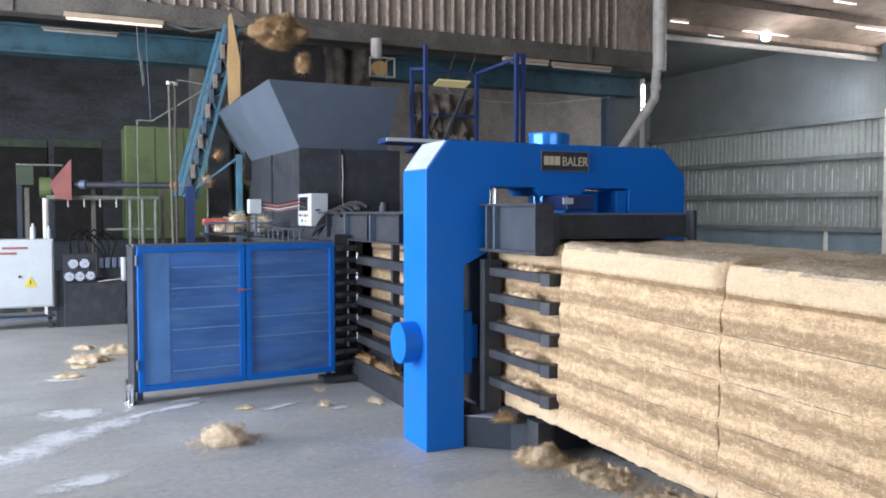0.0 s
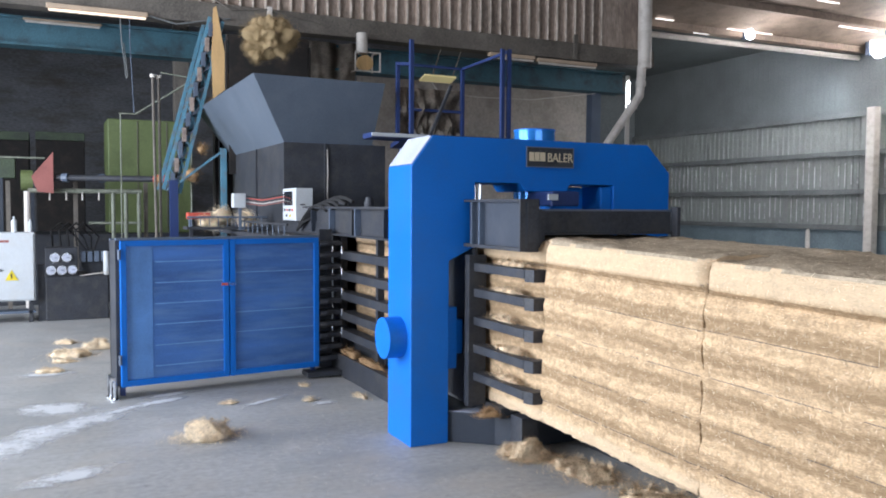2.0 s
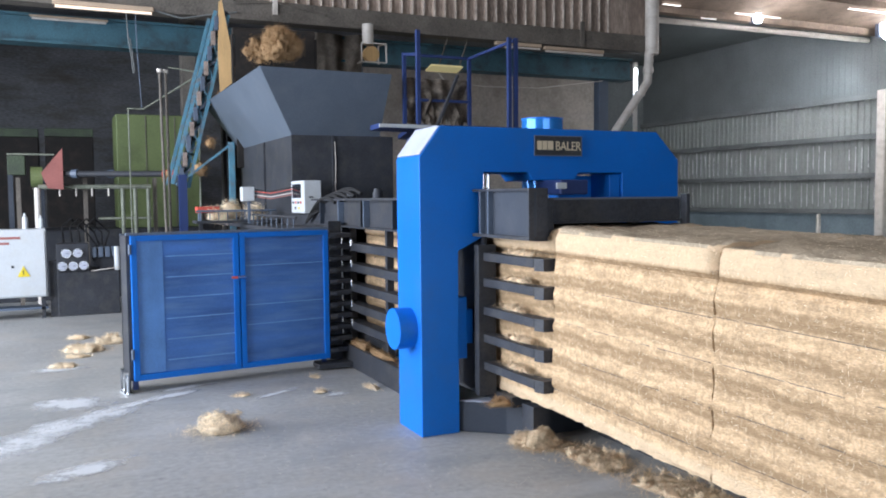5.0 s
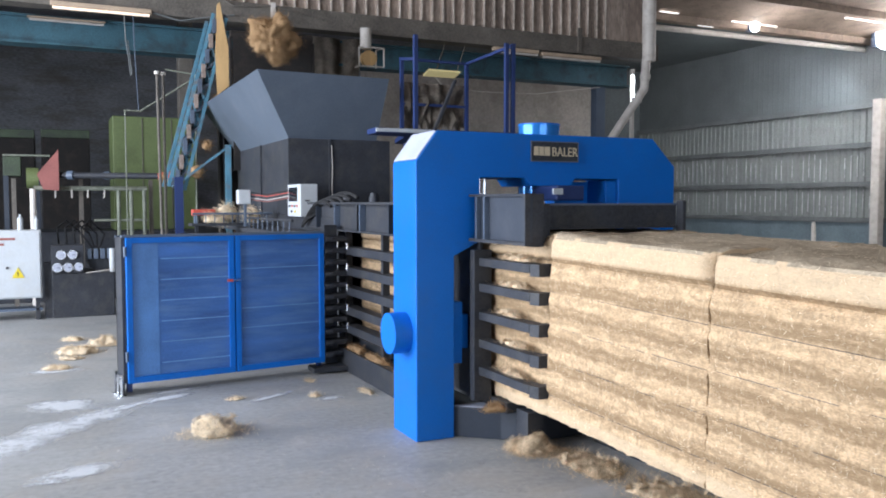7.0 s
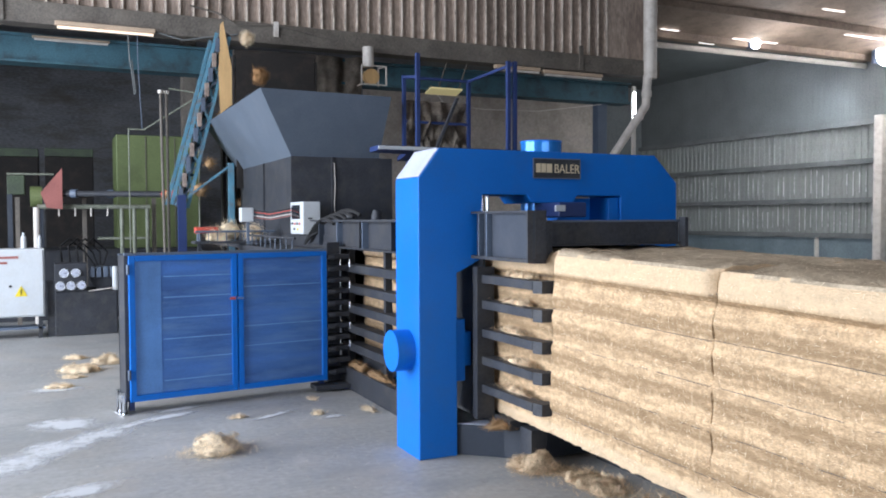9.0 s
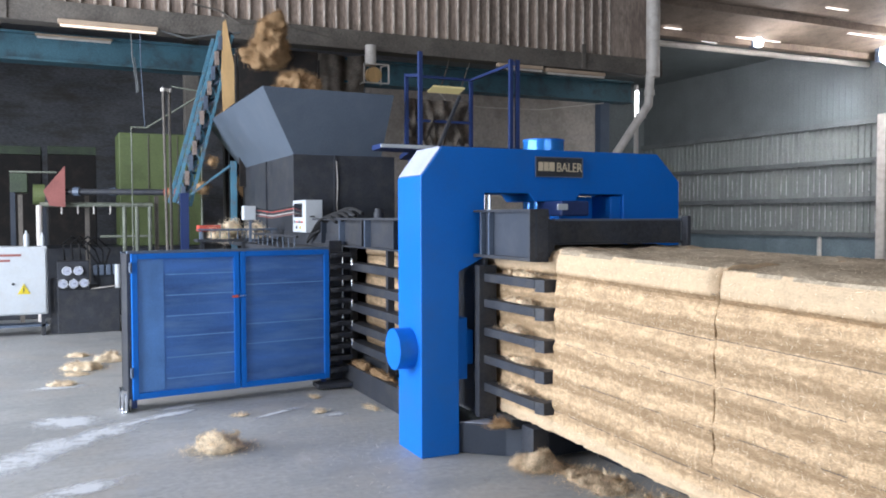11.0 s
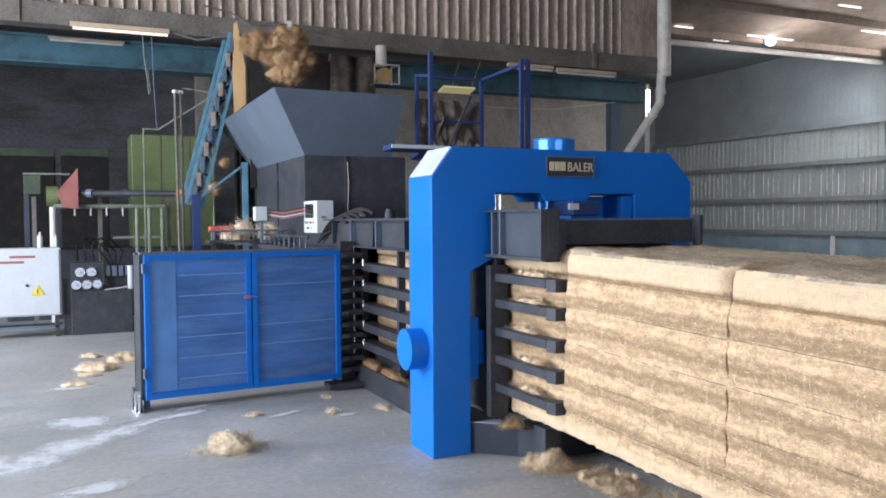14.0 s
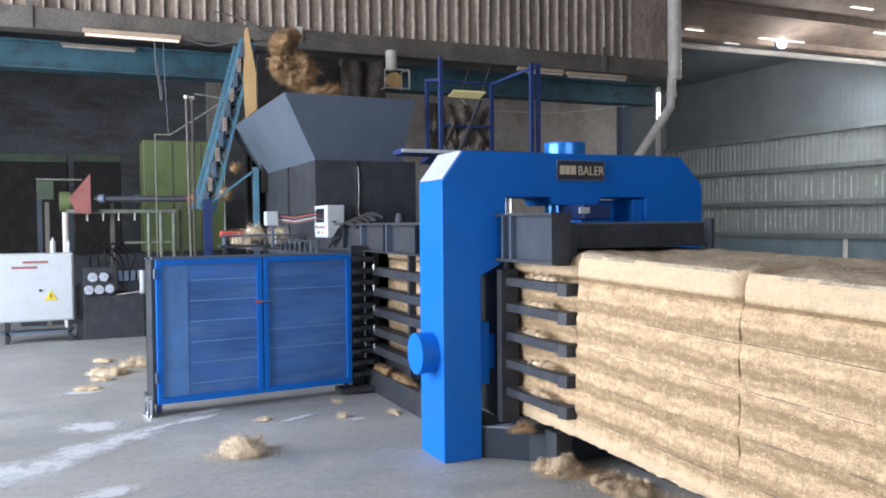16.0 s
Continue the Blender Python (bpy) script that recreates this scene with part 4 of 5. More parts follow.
# ---- conveyor that feeds the hopper ----
def conveyor():
    c = thing("inclined_conveyor", "sky blue lattice conveyor climbing to the hopper", "conveyor", place=(0, 0, 0))
    foot, head = Vector((1.70, 12.2, 1.72)), Vector((2.31, 12.2, 4.14))
    d = (head - foot).normalized()
    up = Vector((-d.z, 0, d.x))
    for y in (11.95, 12.5):
        o = Vector((0, y - 12.2, 0))
        side = part("side_chord", beam(bmesh.new(), foot + o, head + o, 0.045, 0.045), SKYBLUE, c)
        part("side_chord", beam(bmesh.new(), foot + o + up * 0.22, head + o + up * 0.18, 0.045, 0.045), SKYBLUE, c)
        n = 8
        for k in range(n):
            a = foot + o + (head - foot) * (k / n)
            b = foot + o + (head - foot) * ((k + 1) / n) + up * 0.20
            part("lattice_bar", beam(bmesh.new(), a, b, 0.025, 0.025), SKYBLUE, side)
            part("lattice_bar", beam(bmesh.new(), a + up * 0.20, b - up * 0.20, 0.025, 0.025), GREY_STEEL, side)
    q = [foot + up * 0.08, head + up * 0.08, head + up * 0.10, foot + up * 0.10]
    part("belt", prism([(p.x, p.z) for p in q], 12.0, 12.45, "y"), RUBBER, c)
    for k in range(11):
        p = foot + (head - foot) * ((k + 0.6) / 11.5) + up * 0.2
        part("flight_peg", boxes((p.x + 0.04, p.x + 0.095, 11.885, 11.92, p.z - 0.09, p.z + 0.10)), (GREY_STEEL, PEG)[k % 2], c, "fibre-stained flight peg")
        q2 = foot + (head - foot) * ((k + 0.2) / 11.5)
        part("cross_bar", beam(bmesh.new(), q2 + Vector((0, -0.26, 0)), q2 + Vector((0, 0.3, 0)) + up * 0.1, 0.03, 0.03), SKYBLUE, c)
    part("head_drum", rods(((2.25, 11.95, 4.12), (2.25, 12.5, 4.12), 0.08), seg=16), BLACK, c)
    part("leg", boxes((1.56, 1.67, 11.85, 11.92, 0, 1.9)), NAVY, c)
    part("leg", boxes((2.25, 2.33, 11.85, 11.9, 0, 2.36)), SKYBLUE, c)
    part("cross_tie", beam(bmesh.new(), (1.66, 11.88, 1.85), (2.25, 11.88, 2.3), 0.03, 0.03), SKYBLUE, c)
    board = prism([(2.17, 4.30), (2.21, 4.34), (2.40, 3.25), (2.16, 3.05), (2.14, 3.6)], 11.885, 11.905, "y")
    part("side_board", board, PLY, c, "bare plywood guard board")
    part("foot_pan", boxes((1.0, 1.7, 11.85, 12.6, 0.0, 0.28), bevel=0.01), BLACK, c)
    return c


conveyor()


def discharge_lift():
    """The steep belt that brings fibre up behind the hopper and throws it over its head drum."""
    d = thing("discharge_lift", "dark dusty belt lift that throws fibre into the hopper", "conveyor", place=(0, 0, 0))
    part("front_apron", boxes((2.36, 3.50, 11.80, 11.83, 2.0, 3.90)), BELT, d, "dark dusty rubber apron")
    part("head_drum", rods(((2.34, 11.86, 3.90), (3.52, 11.86, 3.93), 0.06), seg=18), BELT, d, smooth=True)
    part("lift_belt", boxes((2.40, 3.46, 12.72, 12.75, 0.1, 3.85)), BELT, d)
    for x in (2.31, 3.50):
        part("side_frame", boxes((x, x + 0.05, 12.60, 12.80, 0.0, 3.8), bevel=0.006), BELT, d)
        part("side_cheek", boxes((x + 0.01, x + 0.04, 11.80, 12.60, 3.0, 3.86)), BELT, d)


discharge_lift()


def feed_shelf():
    f = thing("feed_shelf", "cluttered steel shelf with fibre scraps", "shelf", place=(0, 0, 0))
    part("shelf_plate", boxes((1.45, 2.36, 9.65, 9.95, 1.28, 1.31)), BLACK, f)
    part("shelf_rail", rods(((1.45, 9.65, 1.42), (2.36, 9.65, 1.42), 0.012)), GREY_STEEL, f)
    for k in range(9):
        part("rail_pin", rods(((1.5 + 0.1 * k, 9.65, 1.31), (1.5 + 0.1 * k, 9.65, 1.42), 0.005)), GREY_STEEL, f)
    for x in (1.5, 2.3):
        part("shelf_leg", boxes((x, x + 0.04, 9.78, 9.82, 0, 1.28)), BLACK, f)
    part("red_box", boxes((1.47, 1.72, 9.70, 9.85, 1.40, 1.47), bevel=0.006), RED, f)
    for x in (1.49, 1.67):
        part("box_stand", boxes((x, x + 0.03, 9.72, 9.80, 1.31, 1.40)), GREY_STEEL, f)


feed_shelf()


# ---- electrical cabinet, hydraulic unit and old machines in the rear bay ----
def electrical_cabinet():
    c = thing("electrical_cabinet", "white electrical cabinet with a yellow warning sign", "cabinet", place=(0, 0, 0))
    part("case", boxes((-1.02, -0.115, 12.1, 12.5, 0.29, 1.185), bevel=0.012), WHITE, c)
    d = part("door", boxes((-1.0, -0.135, 12.085, 12.1, 0.31, 1.165), bevel=0.005), WHITE, c)
    part("warning_sign", prism([(-0.47, 0.565), (-0.32, 0.565), (-0.395, 0.705)], 12.078, 12.084, "y"), YELLOW, d)
    part("sign_bolt", prism([(-0.405, 0.58), (-0.385, 0.62), (-0.40, 0.62), (-0.385, 0.67), (-0.41, 0.625), (-0.395, 0.625)], 12.074, 12.077, "y"), BLACK, d)
    part("lock", rods(((-0.52, 12.07, 0.70), (-0.52, 12.085, 0.70), 0.018)), BLACK, d)
    part("sticker", boxes((-0.72, -0.42, 12.079, 12.084, 1.06, 1.09)), SALMON, d)
    part("sticker", boxes((-0.85, -0.55, 12.079, 12.084, 0.99, 1.02)), SALMON, d)
    for x in (-0.95, -0.2):
        for y in (12.15, 12.4):
            part("stand_leg", boxes((x, x + 0.05, y, y + 0.05, 0, 0.29)), BLACK, c)
    part("stand_shelf", boxes((-1.0, -0.12, 12.15, 12.45, 0.12, 0.15)), GREY_STEEL, c)


electrical_cabinet()


def bottle(x, y, z, h, r):
    b = thing("bottle", "white plastic bottle on the cabinet", "bottle", "bottles on the cabinet", (x, y, z))
    bm = rods(((0, 0, 0), (0, 0, h * 0.72), r), seg=14)
    rod(bm, (0, 0, h * 0.72), (0, 0, h * 0.86), r, 14, r * 0.4)
    part("flask", bm, WHITE, b, smooth=True)
    part("cap", rods(((0, 0, h * 0.86), (0, 0, h), r * 0.42), seg=10), WHITE, b)


bottle(-0.36, 12.25, 1.185, 0.21, 0.035)
bottle(-0.17, 12.28, 1.185, 0.18, 0.025)


def hydraulic_unit():
    u = thing("hydraulic_unit", "black hydraulic power unit with round gauges", "power unit", place=(0, 0, 0))
    part("tank", boxes((0.0, 0.78, 12.16, 13.0, 0.0, 0.60), bevel=0.012), BLACK, u)
    part("gauge_panel", boxes((0.0, 0.40, 12.14, 12.30, 0.60, 0.98), bevel=0.01), BLACK, u)
    for x, z in ((0.12, 0.85), (0.26, 0.85), (0.07, 0.68), (0.20, 0.68), (0.33, 0.685)):
        g = part("gauge", rods(((x, 12.10, z), (x, 12.14, z), 0.062), seg=20), CHROME, u, "round pressure gauge with bright rim")
        part("gauge_face", rods(((x, 12.095, z), (x, 12.102, z), 0.05), seg=20), DUST_SHEEN, g)
        part("needle", boxes((x - 0.004, x + 0.03, 12.090, 12.094, z - 0.004, z + 0.004)), BLACK, g)
    part("motor", rods(((0.60, 12.3, 0.76), (0.60, 12.85, 0.76), 0.15), seg=20), BLACK, u, smooth=True)
    for k in range(4):
        part("valve", boxes((0.44 + 0.085 * k, 0.50 + 0.085 * k, 12.2, 12.32, 0.78, 0.92), bevel=0.006), GREY_STEEL, u)
    part("filter", rods(((0.76, 12.2, 0.60), (0.76, 12.2, 0.92), 0.04), seg=14), WHITE, u)
    part("drip_edge", beam(bmesh.new(), (0.42, 12.13, 0.60), (0.78, 12.13, 0.64), 0.012, 0.012), PVC, u)
    for k in range(4):
        part("hose", tube(bmesh.new(), [(0.1 + 0.1 * k, 12.4, 0.98), (0.08 + 0.1 * k, 12.4, 1.2), (0.2 + 0.1 * k, 12.6, 1.3), (0.4 + 0.1 * k, 12.8, 1.1), (0.6, 12.8, 0.8)], 0.012, 7), RUBBER, u)
    part("breaker_post", boxes((-0.09, 0.0, 12.2, 12.3, 0, 0.75)), BLACK, u)


hydraulic_unit()


def pipe_frame():
    f = thing("pipe_frame", "green-grey pipe frame behind the cabinets", "frame", place=(0, 0, 0))
    part("top_pipe", rods(((-0.21, 13.5, 1.76), (1.36, 13.5, 1.76), 0.035)), PALEPIPE, f)
    part("low_pipe", rods(((0.6, 13.5, 1.28), (1.36, 13.5, 1.28), 0.02)), PALEPIPE, f)
    for x, m in ((-0.22, PVC), (0.95, PALEPIPE), (1.13, PALEPIPE), (1.32, PALEPIPE)):
        part("upright", rods(((x, 13.5, 0), (x, 13.5, 1.75), 0.03 if m is PALEPIPE else 0.045)), m, f)
    for x in (0.08, 0.3, 0.52, 0.75):
        part("hook", rods(((x, 13.48, 1.62), (x, 13.48, 1.74), 0.012)), PVC, f)


pipe_frame()


def old_shredder():
    o = thing("old_shredder", "old green and red fibre opening machine", "machine", place=(0, 0, 0))
    part("base", boxes((-0.9, 2.2, 14.2, 15.6, 0.0, 1.1), bevel=0.02), BLACK, o)
    part("cover", boxes((0.95, 2.25, 14.5, 15.4, 1.1, 2.96), bevel=0.015), GREEN, o, "tall green sheet cover")
    for x in (1.40, 1.86):
        part("cover_seam", boxes((x, x + 0.012, 14.488, 14.5, 1.1, 2.94)), DARKBEAM, o)
    part("feed_box", boxes((-0.62, -0.38, 14.0, 14.4, 1.95, 2.24), bevel=0.01), DULLGREEN, o)
    part("feed_rail", rods(((-0.62, 14.0, 2.26), (0.02, 14.0, 2.26), 0.015)), PALEPIPE, o)
    part("feed_leg", boxes((-0.62, -0.55, 14.0, 14.1, 1.1, 1.95), (-0.2, -0.13, 14.0, 14.1, 1.1, 1.95)), SLATE, o)
    part("drum", rods(((-0.30, 13.6, 1.91), (-0.14, 13.6, 1.91), 0.15), seg=20), GREEN, o)
    part("red_hood", prism([(0.13, 2.32), (0.13, 1.72), (-0.08, 1.74), (-0.16, 1.96)], 13.3, 13.55, "y"), SALMON, o, "faded red triangular hood")
    part("shaft", rods(((0.13, 13.4, 1.95), (1.62, 12.9, 1.94), 0.045)), BLACK, o)
    part("shaft_cap", rods(((1.48, 12.95, 1.94), (1.66, 12.88, 1.94), 0.06)), RED, o)
    for x in (0.25, 0.75):
        part("collar", rods(((x, 13.37, 1.95), (x + 0.08, 13.33, 1.95), 0.065)), GREY_STEEL, o)
    for x in (-0.5, 0.4, 1.4):
        part("shaft_post", boxes((x, x + 0.06, 13.6, 13.66, 0, 1.9)), DARKBEAM, o)


old_shredder()


def far_machine(x0, x1, y, z0, z1, label):
    f = thing("far_machine", label, "machine", "machines at the back of the bay", (0, 0, 0))
    part("body", boxes((x0, x1, y, y + 1.2, 0, z0), bevel=0.02), BELT, f)
    part("cap", boxes((x0, x1, y - 0.02, y + 1.2, z0, z1), bevel=0.01), DULLGREEN, f)


far_machine(-1.7, -0.24, 18.0, 2.80, 2.96, "dark machine with a green top strip at the back")
far_machine(-0.13, 0.75, 18.0, 2.82, 2.98, "narrow dark machine with a green top strip")


def stand_pipe(x0, x1, y, z):
    p = thing("stand_pipe", "thin grey upright conduit pipe", "pipe", "upright conduits", (0, 0, 0))
    part("pipe", rods(((x0, y, 0), (x1, y, z), 0.018)), DARKBEAM, p)
    part("pipe_cap", rods(((x1, y, z), (x1, y, z + 0.04), 0.035)), PVC, p)


stand_pipe(1.33, 1.29, 11.3, 3.2)
stand_pipe(1.38, 1.37, 11.35, 3.2)
br = thing("brace_frame", "thin pipe bracing frame behind the conveyor", "frame", place=(0, 0, 0))
part("brace", rods(((1.22, 12.75, 2.87), (1.99, 12.75, 3.39), 0.014)), PALEPIPE, br)
part("top_bar", rods(((1.57, 12.75, 3.49), (2.02, 12.75, 3.44), 0.012)), PALEPIPE, br)
part("bar", rods(((0.99, 12.75, 2.87), (1.24, 12.75, 2.87), 0.012)), PALEPIPE, br)
part("upright", rods(((1.01, 12.75, 0.0), (1.01, 12.75, 2.87), 0.010)), PALEPIPE, br)
part("upright", rods(((1.98, 12.75, 0.0), (2.0, 12.75, 3.45), 0.016)), PALEPIPE, br)


def hanging_cable(pts, r, label, m):
    c = thing("hanging_cable", label, "cable", "cables under the lintel", (0, 0, 0))
    part("cable", tube(bmesh.new(), pts, r, 6), m, c)


hanging_cable([(1.03, 12.86, 4.30), (1.05, 12.88, 3.9), (1.09, 12.9, 3.6), (1.11, 12.9, 3.39), (1.13, 12.9, 3.42), (1.08, 12.9, 3.9)], 0.008, "looped grey cable hanging from the lintel", GIRT)
hanging_cable([(1.16, 12.9, 4.30), (1.17, 12.9, 3.75), (1.20, 12.8, 2.88)], 0.007, "straight cable hanging from the lintel", GREY_STEEL)
hanging_cable([(1.42, 12.78, 4.30), (1.8, 12.8, 4.22), (2.2, 12.8, 4.31), (2.6, 12.8, 4.38)], 0.012, "slack cable from the tube light", GIRT)
hanging_cable([(6.8, 14.85, 4.12), (7.0, 14.7, 3.80), (7.8, 14.6, 3.74), (9.0, 14.5, 3.75), (10.9, 14.95, 4.05)], 0.011, "pale cable strung across the bay", PVC)
hanging_cable([(1.9, 12.83, 4.75), (2.3, 12.82, 4.68), (2.6, 12.82, 4.52), (3.2, 12.82, 4.58), (4.0, 12.82, 4.45)], 0.014, "dusty cable along the lintel", DARKBEAM)


def caged_lamp():
    c = thing("caged_lamp", "white wire-caged lamp hung from the lintel", "lamp", place=(0, 0, 0))
    part("stem", rods(((4.63, 12.6, 4.0), (4.63, 12.6, 4.32), 0.09), seg=14), PVC, c)
    part("arm", boxes((4.60, 4.66, 12.6, 12.86, 4.30, 4.34)), DARKBEAM, c)
    for a, b in (((4.50, 12.55, 4.02), (4.92, 12.55, 4.02)), ((4.50, 12.55, 3.72), (4.92, 12.55, 3.72)), ((4.50, 12.55, 3.72), (4.50, 12.55, 4.02)), ((4.92, 12.55, 3.72), (4.92, 12.55, 4.02)), ((4.86, 12.75, 3.72), (4.86, 12.75, 4.02)), ((4.50, 12.55, 3.72), (4.50, 12.75, 3.72)), ((4.92, 12.55, 4.02), (4.86, 12.75, 4.02))):
        part("cage_bar", beam(bmesh.new(), a, b, 0.02, 0.02), PVC, c)
    part("reflector", rods(((4.70, 12.62, 3.86), (4.70, 12.72, 3.86), 0.13), seg=16), PLY, c)


caged_lamp()


def sacking(x0, x1, y, z0, z1, seed, label):
    """Dusty cloth hung over the beam, in folds, with a ragged hem."""
    bm = bmesh.new()
    nx, nz = 44, 16
    grid = []
    for i in range(nx + 1):
        u = i / nx
        hem = z0 + 0.35 * noise.noise((u * 5 + seed, 1.0, 0)) + 0.15 * noise.noise((u * 17, seed, 0))
        grid.append([bm.verts.new((x0 + (x1 - x0) * u, y + 0.012 * math.sin(u * 11 + 2.5 * noise.noise((u * 4, seed, 0)) * 3) + 0.16 * noise.noise((u * 6, k / nz * 3, seed)), z1 + (hem - z1) * k / nz)) for k in range(nz + 1)])
    for a, b in zip(grid, grid[1:]):
        for k in range(nz):
            bm.faces.new((a[k], b[k], b[k + 1], a[k + 1]))
    r = bmesh.ops.solidify(bm, geom=bm.faces[:], thickness=0.01)
    ob = part("hanging_sacking", bm, SACK, smooth=True)
    tagged(ob, label, "cloth", "dusty cloths on the beam")


SACK = mat("dusty_sacking", (0.24, 0.205, 0.17), 0.95, 0, 0.5, 4, 60, 0.5, dirt=(0.14, 0.105, 0.08), dirt_amount=0.7, spec=0.1)
# added folded sheet in place of the brown jumble behind the railing
sacking(3.78, 4.62, 9.06, 2.42, 2.96, 7, "brown folded sheet standing in for dark clutter by the deck railing")
sacking(3.9, 5.3, 14.72, 3.3, 4.56, 4, "grey-brown dusty sacking hung from the beam")
rp = thing("hanging_panel_light", "pale yellow lit panel hung under the lintel", "lamp", place=(0, 0, 0))
part("panel", prism([(6.12, 13.45), (6.75, 13.45), (6.95, 14.1), (6.3, 14.1)], 3.88, 3.91, "z"), YELLOWLIT, rp)
for x in (6.3, 6.7):
    part("hanger", rods(((x, 13.5, 3.91), (x, 13.15, 4.32), 0.012)), DARKBEAM, rp)


def floodlight(x, y, z, s):
    f = thing("floodlight", "lit white floodlight under the eave", "lamp", "floodlights of the right-hand bay", (x, y, z))
    part("lens", rods(((0, -0.06, 0), (0, 0, 0), s), seg=28), FLOOD, f)
    part("housing", boxes((-s - 0.03, s + 0.03, 0.0, 0.12, -s * 0.7 - 0.03, s * 0.7 + 0.03), bevel=0.01), GREY_STEEL, f)
    part("bracket", boxes((-0.03, 0.03, 0.05, 0.09, s * 0.5, 1.2)), DARKBEAM, f)


floodlight(19.55, 14.6, 5.77, 0.29)
floodlight(15.35, 14.9, 5.74, 0.12)
floodlight(18.86, 13.6, 6.0, 0.2)
wp = setting("column", boxes((19.6, 19.84, 14.65, 14.9, 0, 4.25), bevel=0.02), PVC, "white painted post beside the ribbed wall", "column")
setting("column", boxes((10.95, 11.02, 13.9, 13.97, 0, 4.3)), PVC, "thin bright upright pipe in the bay", "pipe")

ut = thing("upright_tube_lamp", "lit white tube light mounted upright on a pipe", "lamp", place=(10.94, 13.86, 3.62))
part("tube", rods(((0, 0, 0), (0.0, 0, 0.54), 0.033)), FLOOD, ut)
part("cap", rods(((0, 0, -0.04), (0, 0, 0), 0.038)), PVC, ut)
bol = thing("bollard", "short white pole standing by the ribbed wall", "bollard", place=(19.3, 16.4, 0))
part("pole", rods(((0, 0, 0), (0, 0, 0.95), 0.06)), PVC, bol)
part("cap", rods(((0, 0, 0.95), (0, 0, 1.0), 0.045)), PVC, bol)

# ---- fibre scraps ----
SCRAP = "scraps of loose pale fibre on the floor"
for k, (x, y, z, sx, sy, sz, n) in enumerate((
        (0.97, 5.62, 0, 0.19, 0.16, 0.125, 1500), (0.24, 9.25, 0, 0.22, 0.2, 0.10, 700), (0.50, 9.6, 0, 0.16, 0.12, 0.12, 500), (0.03, 8.4, 0, 0.12, 0.1, 0.04, 300),
        (0.2, 10.1, 0, 0.12, 0.1, 0.05, 250), (1.88, 6.33, 0, 0.05, 0.04, 0.025, 90), (1.28, 6.5, 0, 0.07, 0.04, 0.012, 90), (2.68, 4.30, 0, 0.12, 0.10, 0.12, 2600),
        (2.84, 3.95, 0, 0.16, 0.32, 0.022, 2200), (2.62, 4.42, 0, 0.08, 0.07, 0.07, 400), (2.92, 3.2, 0, 0.2, 0.5, 0.018, 2200), (2.0, 6.9, 0, 0.05, 0.1, 0.01, 80), (2.3, 6.3, 0, 0.05, 0.14, 0.012, 120),
        (0.15, 8.9, 0, 0.14, 0.1, 0.03, 200))):
    sc = tagged(part("fibre_scrap", clump_mesh(40 + k, sx, sy, sz, n, 3, True, 0.06), FIBRE_LOOSE if k in (7, 8, 9, 10) else FIBRE_PALE, smooth=True, crease=180), SCRAP if k else "tuft of pale fibre lying on the open floor", "fibre", "fibre scraps on the floor")
    sc.location = (x, y, z)
    if k == 7:
        sc["label"] = "shaggy fibre tuft at the foot of the press"
for k, (x, y, z, r) in enumerate(((1.66, 9.75, 1.37, 0.10), (1.86, 9.78, 1.42, 0.14), (2.14, 9.74, 1.40, 0.13), (1.76, 9.72, 1.35, 0.08))):
    sc = tagged(part("fibre_scrap", clump_mesh(140 + k, r, r * 0.7, r * 0.9, 300, 2), FIBRE_PALE, smooth=True, crease=180), "pale fibre tuft lying on the steel shelf", "fibre", "fibre caught on the machine")
    sc.location = (x, y, z)
for k, (x, y, z, sx, sy, sz) in enumerate((
        (2.47, 7.0, 0.205, 0.05, 0.25, 0.07), (2.47, 6.5, 0.205, 0.05, 0.3, 0.05), (2.47, 5.8, 0.205, 0.05, 0.3, 0.05), 
        (2.56, 4.6, 0.21, 0.1, 0.08, 0.05))):
    sc = tagged(part("fibre_scrap", clump_mesh(80 + k, sx, sy, sz, 260, 3, True, 0.07), FIBRE, smooth=True, crease=180), "matted tan fibre caught on a steel ledge of the press", "fibre", "fibre caught on the machine")
    sc.location = (x, y, z)
for k, z in enumerate((1.195, 1.029, 0.844, 0.664, 0.482)):
    sc = tagged(part("fibre_scrap", clump_mesh(60 + k, 0.035, 0.20, 0.035, 300, 2, True, 0.05), FIBRE_LOOSE, smooth=True, crease=180), "tan fibre caught on a tension bar of the press", "fibre", "fibre caught on the machine")
    sc.location = (2.575, 4.36 + 0.04 * (k % 3), z - 0.005)
snag = tagged(part("fibre_scrap", clump_mesh(95, 0.09, 0.07, 0.10, 200, 2), FIBRE), "tan fibre tuft snagged on the shaft", "fibre", "fibre caught on the machine")
snag.location = (1.56, 12.9, 1.93)
for k, (x, y, z, r) in enumerate(((2.17, 12.0, 2.95, 0.13), (1.86, 11.93, 1.98, 0.10), (2.0, 11.95, 2.35, 0.07))):
    sc = tagged(part("fibre_scrap", clump_mesh(120 + k, r, r * 0.7, r, 260, 2), FIBRE, smooth=True, crease=180), "tan fibre tuft caught in the conveyor lattice", "fibre", "fibre caught on the machine")
    sc.location = (x, y, z)


